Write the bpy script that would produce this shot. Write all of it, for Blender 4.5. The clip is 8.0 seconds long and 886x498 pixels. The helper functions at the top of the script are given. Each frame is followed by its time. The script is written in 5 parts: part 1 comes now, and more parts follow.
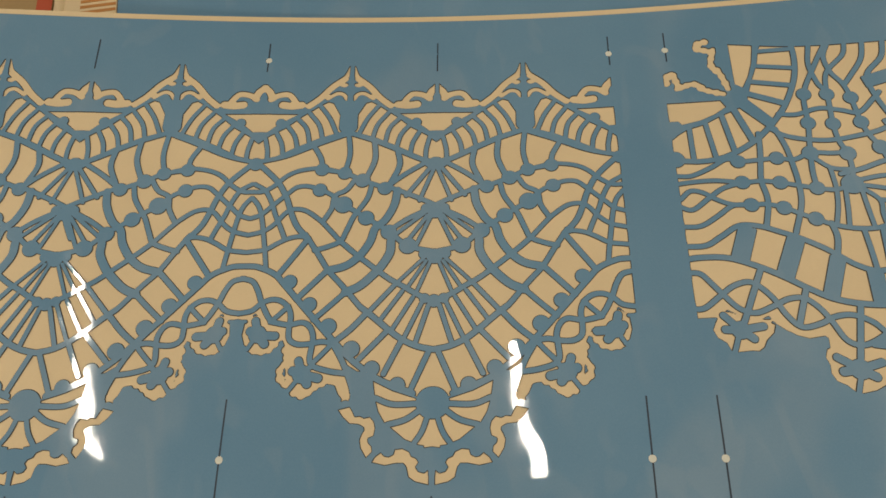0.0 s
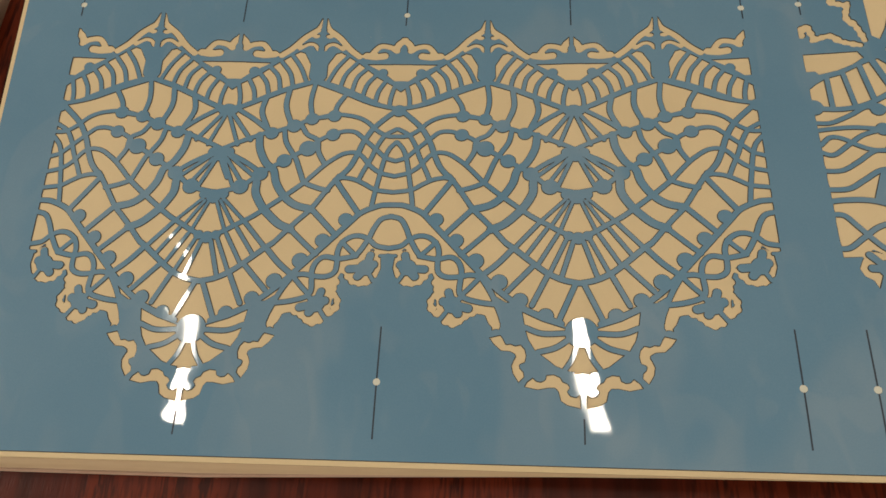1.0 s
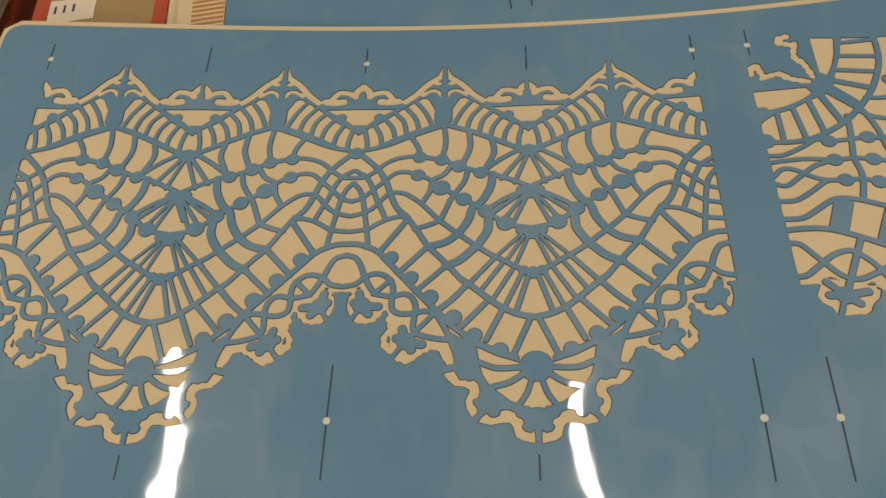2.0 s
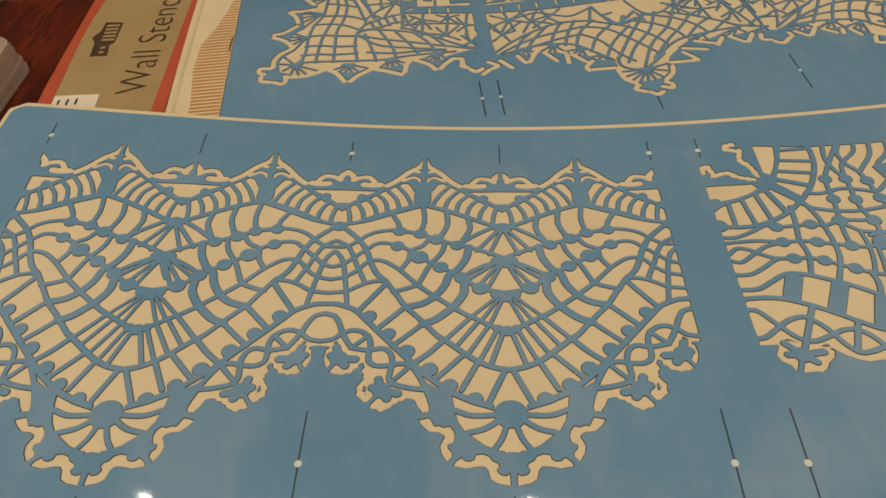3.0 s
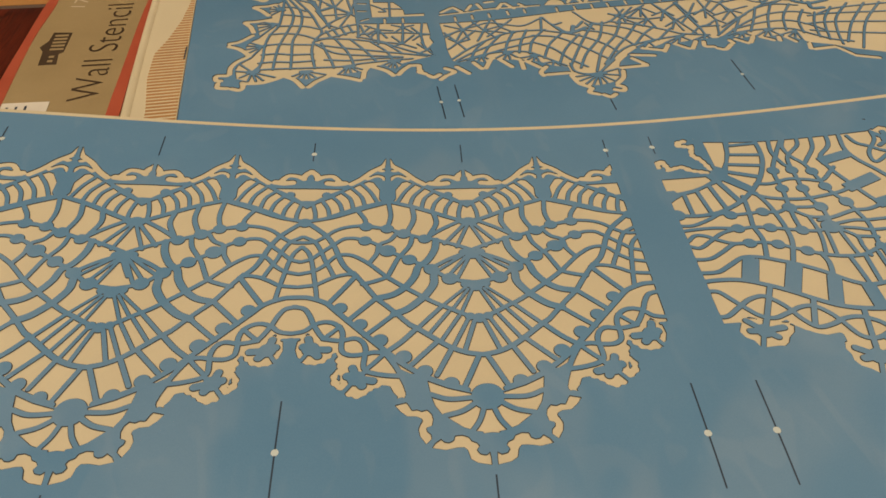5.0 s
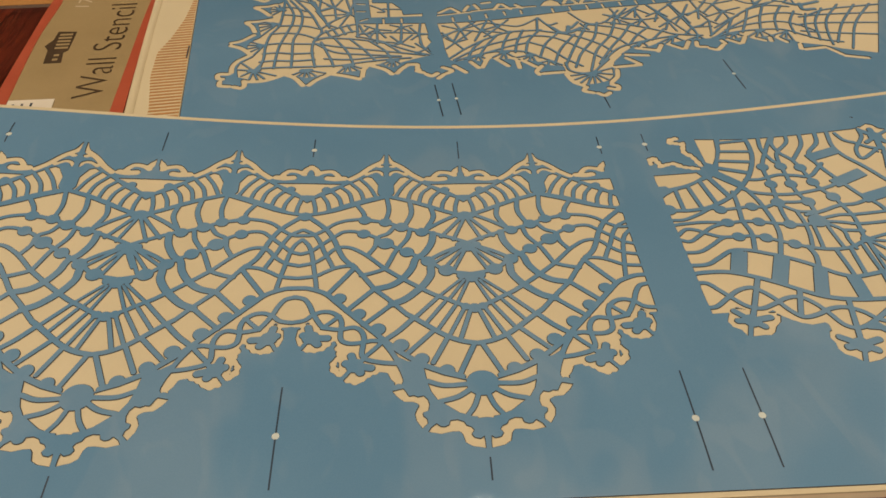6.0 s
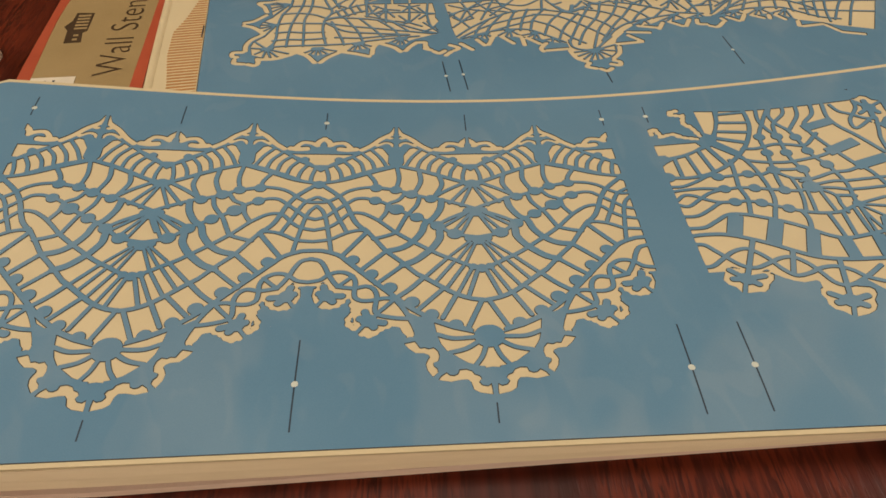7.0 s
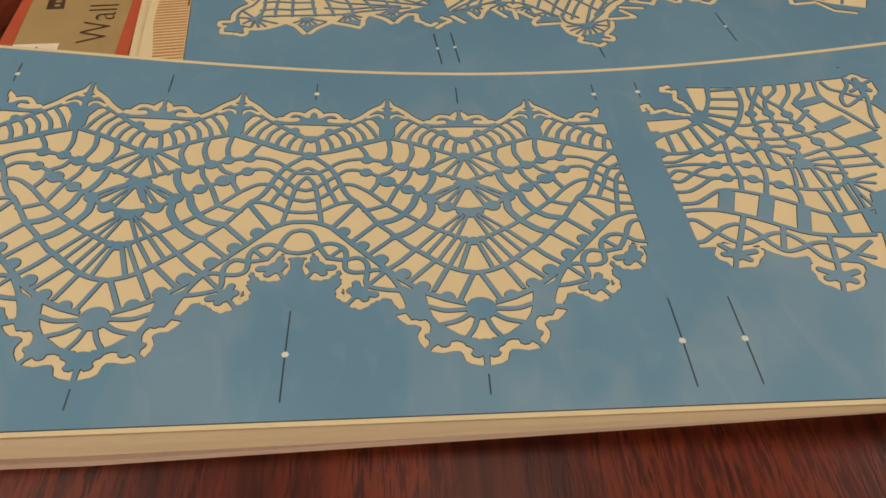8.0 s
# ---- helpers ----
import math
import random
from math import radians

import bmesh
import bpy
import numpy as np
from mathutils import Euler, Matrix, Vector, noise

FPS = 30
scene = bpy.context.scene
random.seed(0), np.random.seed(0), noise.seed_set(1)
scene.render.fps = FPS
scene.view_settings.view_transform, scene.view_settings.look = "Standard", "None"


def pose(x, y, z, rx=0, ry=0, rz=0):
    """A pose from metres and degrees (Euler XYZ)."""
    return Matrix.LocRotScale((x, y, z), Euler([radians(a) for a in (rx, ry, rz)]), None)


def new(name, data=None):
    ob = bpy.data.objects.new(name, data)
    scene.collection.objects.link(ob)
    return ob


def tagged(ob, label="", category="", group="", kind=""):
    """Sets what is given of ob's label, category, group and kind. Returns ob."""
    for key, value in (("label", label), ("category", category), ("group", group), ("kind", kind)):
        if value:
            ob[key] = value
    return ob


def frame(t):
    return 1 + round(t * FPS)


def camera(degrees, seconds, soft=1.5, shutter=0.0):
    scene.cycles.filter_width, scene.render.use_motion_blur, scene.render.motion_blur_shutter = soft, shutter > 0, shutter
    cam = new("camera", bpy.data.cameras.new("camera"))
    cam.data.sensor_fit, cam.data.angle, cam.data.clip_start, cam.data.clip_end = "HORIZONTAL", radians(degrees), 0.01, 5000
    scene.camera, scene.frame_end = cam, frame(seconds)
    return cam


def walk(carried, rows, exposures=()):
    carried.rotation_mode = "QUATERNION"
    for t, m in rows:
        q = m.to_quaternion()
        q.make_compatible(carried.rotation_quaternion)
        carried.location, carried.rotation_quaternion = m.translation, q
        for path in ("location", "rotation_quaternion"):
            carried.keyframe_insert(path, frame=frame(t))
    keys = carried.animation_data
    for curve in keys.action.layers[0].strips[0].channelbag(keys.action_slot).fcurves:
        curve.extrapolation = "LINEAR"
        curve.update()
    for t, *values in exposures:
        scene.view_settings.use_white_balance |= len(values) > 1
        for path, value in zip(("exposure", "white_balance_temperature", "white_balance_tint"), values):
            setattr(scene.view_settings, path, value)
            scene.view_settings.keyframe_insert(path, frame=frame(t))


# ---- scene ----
# ---- camera ----
cam = camera(60.41, 8.0, soft=1.6)
ROWS = [
    (0.0, pose(0.2596, -0.3895, 0.5200, 22.45, 3.77, 0.27)),
    (0.5, pose(0.1971, -0.4384, 0.5333, 23.95, 6.47, 2.01)),
    (1.0, pose(0.1825, -0.4470, 0.5260, 23.14, 6.20, 2.39)),
    (1.5, pose(0.1960, -0.4474, 0.5077, 24.25, 6.14, 0.57)),
    (2.0, pose(0.2160, -0.4724, 0.5028, 28.99, 6.63, 1.56)),
    (2.2, pose(0.2356, -0.4845, 0.4996, 31.85, 8.40, 1.17)),
    (3.5, pose(0.1799, -0.6018, 0.4599, 45.89, -0.05, 0.98)),
    (4.0, pose(0.1821, -0.6080, 0.4626, 46.26, 0.06, 0.82)),
    (4.5, pose(0.1884, -0.6019, 0.4545, 45.66, 0.18, -0.75)),
    (5.0, pose(0.1754, -0.5923, 0.4493, 45.11, 0.45, -2.63)),
    (6.5, pose(0.1769, -0.6301, 0.4576, 45.41, 0.30, -2.59)),
    (7.0, pose(0.1722, -0.6491, 0.4581, 44.79, 0.71, -2.42)),
    (7.5, pose(0.1661, -0.6525, 0.4478, 44.00, -0.18, -2.35)),
    (8.0, pose(0.1659, -0.6509, 0.4508, 43.30, -0.54, -2.84)),
]
walk(cam, ROWS, [(0.0, -0.18), (2.2, -0.18), (3.3, -0.03), (5.2, -0.03), (6.3, 0.0), (8.0, 0.05)])

# ---- light ----
world = bpy.data.worlds.new("room_air")
world.use_nodes = True
scene.world = world
world.node_tree.nodes["Background"].inputs[0].default_value = (1.0, 0.85, 0.68, 1)
world.node_tree.nodes["Background"].inputs[1].default_value = 0.02

TABLE_Z = -0.030
FLOOR_Z = -0.78
CEIL_Z = 1.66
TUBES = [(0.345, 0.165, 0.48, 4), (-0.812, 0.165, 0.48, -7)]
for lx, ly, ln, turn in TUBES:
    tube = bpy.data.lights.new("ceiling_tube", "AREA")
    tube.shape, tube.size, tube.size_y = "RECTANGLE", 0.045, ln
    tube.energy, tube.color = 5.0, (1.0, 0.88, 0.73)
    new("ceiling_tube", tube).matrix_world = pose(lx, ly, CEIL_Z - 0.075, 0, 0, turn)
# Unseen panels: side pair added to even the light, rear one lights front faces.
FILL_PANELS = [(-2.10, 0.30, 0.45, 1.20, 30.0), (2.25, 0.30, 0.45, 1.20, 30.0), (0.15, -2.05, 1.15, 0.55, 25.0)]
for lx, ly, pw, pl, power in FILL_PANELS:
    panel = bpy.data.lights.new("fill_panel", "AREA")
    panel.shape, panel.size, panel.size_y = "RECTANGLE", pw, pl
    panel.energy, panel.color = power, (1.0, 0.872, 0.735)
    new("fill_panel", panel).matrix_world = pose(lx, ly, CEIL_Z - 0.065)
scene.view_settings.exposure = 0.0


# ---- materials ----
def base_material(name):
    m = bpy.data.materials.new(name)
    m.use_nodes = True
    nt = m.node_tree
    return m, nt, nt.nodes["Principled BSDF"]


def mottled(name, dark, light, scale=30.0, fine=400.0, rough=(0.4, 0.5), bump=0.05, stretch=(1, 1, 1), coat=0.0, coat_rough=0.05, metal=0.0, detail=4.0, ramp=(0.3, 0.7), ripple=None):
    """Two-scale noise colour with grain bump."""
    m, nt, b = base_material(name)
    n, l = nt.nodes, nt.links
    co = n.new("ShaderNodeTexCoord")
    mp = n.new("ShaderNodeMapping")
    mp.inputs["Scale"].default_value = stretch
    l.new(co.outputs["Object"], mp.inputs["Vector"])
    a = n.new("ShaderNodeTexNoise")
    a.inputs["Scale"].default_value, a.inputs["Detail"].default_value = scale, detail
    f = n.new("ShaderNodeTexNoise")
    f.inputs["Scale"].default_value, f.inputs["Detail"].default_value = fine, 3
    for t in (a, f):
        l.new(mp.outputs[0], t.inputs["Vector"])
    mix = n.new("ShaderNodeMix")
    mix.inputs[0].default_value = 0.3
    l.new(a.outputs["Fac"], mix.inputs[2])
    l.new(f.outputs["Fac"], mix.inputs[3])
    r = n.new("ShaderNodeValToRGB")
    r.color_ramp.elements[0].color, r.color_ramp.elements[1].color = (*dark, 1), (*light, 1)
    r.color_ramp.elements[0].position, r.color_ramp.elements[1].position = ramp
    l.new(mix.outputs[0], r.inputs[0])
    l.new(r.outputs[0], b.inputs["Base Color"])
    mr = n.new("ShaderNodeMapRange")
    mr.inputs["To Min"].default_value, mr.inputs["To Max"].default_value = rough
    l.new(a.outputs["Fac"], mr.inputs["Value"])
    l.new(mr.outputs[0], b.inputs["Roughness"])
    if bump:
        bp = n.new("ShaderNodeBump")
        bp.inputs["Strength"].default_value, bp.inputs["Distance"].default_value = bump, 0.001
        l.new(f.outputs["Fac"], bp.inputs["Height"])
        l.new(bp.outputs[0], b.inputs["Normal"])
    b.inputs["Coat Weight"].default_value, b.inputs["Coat Roughness"].default_value = coat, coat_rough
    b.inputs["Metallic"].default_value = metal
    if coat:
        b.inputs["Specular IOR Level"].default_value = 0.12
    if ripple:
        w = n.new("ShaderNodeTexNoise")
        w.inputs["Scale"].default_value, w.inputs["Detail"].default_value = ripple[0], 1.5
        l.new(co.outputs["Object"], w.inputs["Vector"])
        wb = n.new("ShaderNodeBump")
        wb.inputs["Strength"].default_value, wb.inputs["Distance"].default_value = 1.0, ripple[1]
        l.new(w.outputs["Fac"], wb.inputs["Height"])
        l.new(wb.outputs[0], b.inputs["Coat Normal"])
    return m


# The blue's broad tone range stands in for soft reflected haze.
BLUE = mottled("blue_film", (0.104, 0.234, 0.362), (0.152, 0.290, 0.416), 5, 900, (0.42, 0.5), 0.0, coat=1.0, coat_rough=0.025, ripple=(14, 0.0008))
CREAM = mottled("cream_card", (0.62, 0.515, 0.315), (0.68, 0.57, 0.355), 12, 700, (0.62, 0.75), 0.03)
CARD = mottled("card_edge", (0.52, 0.41, 0.27), (0.66, 0.54, 0.37), 25, 500, (0.6, 0.75), 0.1, stretch=(1, 1, 12))
SLEEVE = mottled("cream_sleeve", (0.80, 0.66, 0.44), (0.88, 0.735, 0.51), 25, 500, (0.6, 0.75), 0.1, stretch=(1, 1, 12))
PINKCARD = mottled("pale_card", (0.68, 0.50, 0.39), (0.80, 0.62, 0.50), 25, 500, (0.6, 0.75), 0.1, stretch=(1, 1, 12))
# Near-black cut edge: the shadow round each opening is put into this colour.
CUT = mottled("shaded_cut_edge", (0.045, 0.05, 0.05), (0.07, 0.07, 0.065), 60, 600, (0.6, 0.7), 0.0)
INK = mottled("dark_ink", (0.015, 0.03, 0.05), (0.025, 0.045, 0.07), 60, 600, (0.5, 0.6), 0.0)
ORANGE = mottled("orange_print", (0.40, 0.072, 0.033), (0.47, 0.095, 0.043), 20, 500, (0.35, 0.45), 0.02)
TAN = mottled("tan_print", (0.33, 0.235, 0.105), (0.39, 0.28, 0.13), 15, 500, (0.35, 0.45), 0.02)
BROWN = mottled("brown_ink", (0.05, 0.028, 0.012), (0.07, 0.04, 0.018), 40, 500, (0.45, 0.55), 0.0)
PALE = mottled("pale_ink", (0.62, 0.52, 0.36), (0.70, 0.59, 0.42), 40, 500, (0.45, 0.55), 0.0)
STRIPE = mottled("ochre_print", (0.42, 0.19, 0.05), (0.50, 0.24, 0.07), 30, 500, (0.4, 0.5), 0.0)
DOT = mottled("pale_dot", (0.58, 0.62, 0.54), (0.64, 0.68, 0.60), 30, 600, (0.4, 0.5), 0.0)
WHITE = mottled("white_sticker", (0.68, 0.60, 0.46), (0.76, 0.68, 0.54), 30, 600, (0.5, 0.6), 0.02)
GREYCARD = mottled("grey_card", (0.27, 0.20, 0.15), (0.36, 0.27, 0.205), 20, 500, (0.45, 0.6), 0.05)
OCHRE = mottled("ochre_wall_paint", (0.26, 0.185, 0.075), (0.32, 0.235, 0.10), 4, 90, (0.8, 0.9), 0.15)
PLASTER = mottled("plaster", (0.55, 0.48, 0.38), (0.62, 0.55, 0.45), 4, 90, (0.8, 0.9), 0.15)
CEILPAINT = mottled("ceiling_paint", (0.62, 0.56, 0.47), (0.68, 0.62, 0.53), 3, 120, (0.85, 0.95), 0.1)
FLOORMAT = mottled("floor_carpet", (0.16, 0.11, 0.07), (0.24, 0.17, 0.11), 60, 700, (0.85, 0.95), 0.4)
LAMPSHELL = mottled("lamp_shell", (0.7, 0.7, 0.68), (0.78, 0.78, 0.75), 10, 300, (0.35, 0.45), 0.0)


def wood(name):
    """Red-brown veneer: fleck grain that fades in and out between plain dark bands."""
    m, nt, b = base_material(name)
    n, l = nt.nodes, nt.links
    co = n.new("ShaderNodeTexCoord")

    def grain(scale, stretch, turn, detail, twist):
        mp = n.new("ShaderNodeMapping")
        mp.inputs["Scale"].default_value = (1.0, stretch, 1.0)
        mp.inputs["Rotation"].default_value = (0, 0, radians(turn))
        l.new(co.outputs["Object"], mp.inputs["Vector"])
        t = n.new("ShaderNodeTexNoise")
        t.inputs["Scale"].default_value, t.inputs["Detail"].default_value, t.inputs["Distortion"].default_value = scale, detail, twist
        l.new(mp.outputs[0], t.inputs["Vector"])
        return t.outputs["Fac"]

    def spread(socket, lo, hi):
        r = n.new("ShaderNodeMapRange")
        r.interpolation_type = "SMOOTHSTEP"
        r.inputs["From Min"].default_value, r.inputs["From Max"].default_value = lo, hi
        l.new(socket, r.inputs["Value"])
        return r.outputs[0]

    fleck = spread(grain(330, 0.11, -8, 3, 0.5), 0.38, 0.60)
    streak = spread(grain(75, 0.05, -5, 4, 0.4), 0.35, 0.65)
    band = spread(grain(16, 0.10, -4, 2, 0.3), 0.40, 0.58)
    lit = n.new("ShaderNodeMath")
    lit.operation = "MULTIPLY"
    l.new(fleck, lit.inputs[0])
    l.new(band, lit.inputs[1])
    ground = n.new("ShaderNodeMix")
    ground.data_type = "RGBA"
    ground.inputs[6].default_value, ground.inputs[7].default_value = (0.034, 0.0065, 0.004, 1), (0.075, 0.012, 0.006, 1)
    l.new(streak, ground.inputs[0])
    top = n.new("ShaderNodeMix")
    top.data_type = "RGBA"
    top.inputs[7].default_value = (0.125, 0.0205, 0.008, 1)
    l.new(lit.outputs[0], top.inputs[0])
    l.new(ground.outputs[2], top.inputs[6])
    l.new(top.outputs[2], b.inputs["Base Color"])
    b.inputs["Roughness"].default_value = 0.36
    b.inputs["Specular IOR Level"].default_value = 0.2
    bp = n.new("ShaderNodeBump")
    bp.inputs["Strength"].default_value, bp.inputs["Distance"].default_value = 0.10, 0.001
    l.new(fleck, bp.inputs["Height"])
    l.new(bp.outputs[0], b.inputs["Normal"])
    return m


WOOD = wood("table_wood")


def reflection_patches(m):
    """Milky room reflections put into the film's colour as soft patches at two sizes, with a rougher coat there."""
    nt = m.node_tree
    n, l = nt.nodes, nt.links
    b = n["Principled BSDF"]
    co = n.new("ShaderNodeTexCoord")
    mp = n.new("ShaderNodeMapping")
    mp.inputs["Scale"].default_value = (1.0, 0.45, 1.0)
    mp.inputs["Rotation"].default_value = (0, 0, radians(24))
    l.new(co.outputs["Object"], mp.inputs["Vector"])
    masks = []
    for scale, twist, lo, hi in ((7.0, 1.2, 0.50, 0.60), (19.0, 2.0, 0.55, 0.66)):
        t = n.new("ShaderNodeTexNoise")
        t.inputs["Scale"].default_value, t.inputs["Detail"].default_value, t.inputs["Distortion"].default_value = scale, 1.5, twist
        l.new(mp.outputs[0], t.inputs["Vector"])
        r = n.new("ShaderNodeMapRange")
        r.interpolation_type = "SMOOTHSTEP"
        r.inputs["From Min"].default_value, r.inputs["From Max"].default_value = lo, hi
        l.new(t.outputs["Fac"], r.inputs["Value"])
        masks.append(r.outputs[0])
    add = n.new("ShaderNodeMath")
    add.operation = "MULTIPLY_ADD"
    add.inputs[1].default_value = 0.6
    l.new(masks[1], add.inputs[0])
    l.new(masks[0], add.inputs[2])
    haze = n.new("ShaderNodeMath")
    haze.operation = "MULTIPLY"
    haze.inputs[1].default_value = 0.085
    l.new(add.outputs[0], haze.inputs[0])
    mix = n.new("ShaderNodeMix")
    mix.data_type = "RGBA"
    l.new(haze.outputs[0], mix.inputs[0])
    l.new(b.inputs["Base Color"].links[0].from_socket, mix.inputs[6])
    mix.inputs[7].default_value = (0.50, 0.52, 0.50, 1)
    l.new(mix.outputs[2], b.inputs["Base Color"])
    rough = n.new("ShaderNodeMath")
    rough.operation = "MULTIPLY_ADD"
    rough.inputs[1].default_value, rough.inputs[2].default_value = 0.022, 0.022
    l.new(add.outputs[0], rough.inputs[0])
    l.new(rough.outputs[0], b.inputs["Coat Roughness"])


reflection_patches(BLUE)


# ---- mesh helpers ----
def part(name, bm, material, parent=None, label=""):
    """Links a bmesh (or a mesh) as one mesh object under a thing."""
    if isinstance(bm, bmesh.types.BMesh):
        me = bpy.data.meshes.new(name)
        bm.to_mesh(me)
        bm.free()
    else:
        me = bm
    if len(me.materials) == 0:
        me.materials.append(material)
    ob = new(name, me)
    if parent is not None:
        ob.parent = parent
    return tagged(ob, label)


def box(x0, y0, z0, x1, y1, z1, bevel=0.0):
    bm = bmesh.new()
    bmesh.ops.create_cube(bm, size=1, matrix=Matrix.Translation(((x0 + x1) / 2, (y0 + y1) / 2, (z0 + z1) / 2)) @ Matrix.Diagonal((x1 - x0, y1 - y0, z1 - z0, 1)))
    if bevel:
        bmesh.ops.bevel(bm, geom=bm.edges[:], offset=bevel, segments=2, affect="EDGES")
    return bm


def slab(corners, z0, z1, bevel=0.0006):
    """A flat plate with the given outline."""
    bm = bmesh.new()
    low = [bm.verts.new((x, y, z0)) for x, y in corners]
    top = [bm.verts.new((x, y, z1)) for x, y in corners]
    n = len(corners)
    bm.faces.new(top)
    bm.faces.new(low[::-1])
    for i in range(n):
        bm.faces.new((low[i], low[(i + 1) % n], top[(i + 1) % n], top[i]))
    if bevel:
        rim = [e for e in bm.edges if e.verts[0].co.z == z1 and e.verts[1].co.z == z1]
        bmesh.ops.bevel(bm, geom=rim, offset=bevel, segments=2, affect="EDGES")
    return bm


def rounded(x0, y0, x1, y1, r, n=7):
    out = []
    for cx, cy, a0 in ((x1 - r, y0 + r, -90), (x1 - r, y1 - r, 0), (x0 + r, y1 - r, 90), (x0 + r, y0 + r, 180)):
        for k in range(n):
            a = radians(a0 + 90 * k / (n - 1))
            out.append((cx + r * math.cos(a), cy + r * math.sin(a)))
    return out


def lettering(text, size, x, y, z, turn, material, parent, name="lettering", run=0.0):
    cu = bpy.data.curves.new(name, "FONT")
    cu.body, cu.size, cu.extrude = text, size, 0.0
    cu.offset = -0.012 * size
    tmp = new("lettering_curve", cu)
    me = bpy.data.meshes.new_from_object(tmp.evaluated_get(bpy.context.evaluated_depsgraph_get()))
    bpy.data.objects.remove(tmp)
    bpy.data.curves.remove(cu)
    long = max(v.co.x for v in me.vertices)
    me.transform(pose(x, y, z, 0, 0, turn) @ Matrix.Diagonal((run / long if run else 1.0, 1, 1, 1)))
    return part(name, me, material, parent)


# ---- cut film: distance field and contour mesh ----
def smooth_line(pts, steps=6):
    pts = np.array(pts, float).reshape(-1, 2)
    if len(pts) < 3:
        return pts
    ext = np.vstack([2 * pts[0] - pts[1], pts, 2 * pts[-1] - pts[-2]])
    out = []
    for i in range(1, len(ext) - 2):
        a, b, c, d = ext[i - 1:i + 3]
        for k in range(steps):
            t = k / steps
            out.append(0.5 * (2 * b + (c - a) * t + (2 * a - 5 * b + 4 * c - d) * t * t + (3 * b - a - 3 * c + d) * t ** 3))
    out.append(pts[-1])
    return np.array(out)


class Film:
    """A thin sheet in millimetres, into which strokes and holes are cut; bars and discs are left standing."""

    def __init__(self, x0, y0, x1, y1, step, radius):
        self.x0, self.y0, self.step = x0, y0, step
        self.nx, self.ny = int(round((x1 - x0) / step)) + 1, int(round((y1 - y0) / step)) + 1
        self.X = x0 + step * np.arange(self.nx)
        self.Y = y0 + step * np.arange(self.ny)
        m = step * 1.2
        qx = np.abs(self.X - (x0 + x1) / 2)[None, :] - ((x1 - x0) / 2 - radius - m)
        qy = np.abs(self.Y - (y0 + y1) / 2)[:, None] - ((y1 - y0) / 2 - radius - m)
        d = np.hypot(np.maximum(qx, 0), np.maximum(qy, 0)) + np.minimum(np.maximum(qx, qy), 0) - radius
        self.f = np.minimum(-d, 8.0)
        self.maps, self.clip = [lambda p: p], None

    def _window(self, lo, hi):
        if self.clip:
            lo, hi = np.maximum(lo, self.clip[0]), np.minimum(hi, self.clip[1])
        i0, i1 = np.searchsorted(self.X, lo[0]), np.searchsorted(self.X, hi[0])
        j0, j1 = np.searchsorted(self.Y, lo[1]), np.searchsorted(self.Y, hi[1])
        return (slice(j0, j1), slice(i0, i1)) if i1 > i0 and j1 > j0 else None

    def _apply(self, w, d, opened):
        self.f[w] = np.minimum(self.f[w], d) if opened else np.maximum(self.f[w], -d)

    def _stroke(self, width, pts, opened):
        line = smooth_line(pts)
        for m in self.maps:
            q = m(line)
            for a, b in zip(q[:-1], q[1:]):
                pad = width / 2 + 2.5
                w = self._window(np.minimum(a, b) - pad, np.maximum(a, b) + pad)
                if w is None:
                    continue
                px, py = self.X[w[1]][None, :] - a[0], self.Y[w[0]][:, None] - a[1]
                v = b - a
                t = np.clip((px * v[0] + py * v[1]) / max(v @ v, 1e-9), 0, 1)
                self._apply(w, np.hypot(px - t * v[0], py - t * v[1]) - width / 2, opened)

    def cut(self, width, *pts):
        self._stroke(width, pts, True)

    def frill(self, width, *pts):
        """A cut with a lobed edge."""
        line = smooth_line(pts)
        self._stroke(0.86 * width, pts, True)
        run = np.r_[0, np.cumsum(np.hypot(*np.diff(line, axis=0).T))]
        for k, at in enumerate(np.arange(0.2 * width, run[-1], 1.05 * width)):
            x, y = np.interp(at, run, line[:, 0]), np.interp(at, run, line[:, 1])
            self._stroke((1.16, 1.3, 1.08)[k % 3] * width, (x, y, x + 0.01, y), True)

    def bar(self, width, *pts):
        self._stroke(width, pts, False)

    def star(self, width, *pts):
        for k in range(2, len(pts), 2):
            self._stroke(width, (pts[0], pts[1], pts[k], pts[k + 1]), False)

    def disc(self, width, *pts):
        p = np.array(pts, float)[None, :]
        for m in self.maps:
            c = m(p)[0]
            w = self._window(c - width / 2 - 2, c + width / 2 + 2)
            if w is not None:
                self._apply(w, np.hypot(self.X[w[1]][None, :] - c[0], self.Y[w[0]][:, None] - c[1]) - width / 2, False)

    def hole(self, width, *pts):
        poly = np.array(pts, float).reshape(-1, 2)
        for m in self.maps:
            q = m(poly)
            w = self._window(q.min(0) - 2.5, q.max(0) + 2.5)
            if w is None:
                continue
            gx, gy = np.meshgrid(self.X[w[1]], self.Y[w[0]])
            best, inside = np.full(gx.shape, 1e9), np.zeros(gx.shape, bool)
            for a, b in zip(q, np.roll(q, -1, 0)):
                v = b - a
                px, py = gx - a[0], gy - a[1]
                t = np.clip((px * v[0] + py * v[1]) / max(v @ v, 1e-9), 0, 1)
                best = np.minimum(best, np.hypot(px - t * v[0], py - t * v[1]))
                if a[1] != b[1]:
                    inside ^= ((a[1] > gy) != (b[1] > gy)) & (gx < v[0] * (gy - a[1]) / v[1] + a[0])
            self._apply(w, np.where(inside, -best, best) - width / 2, True)

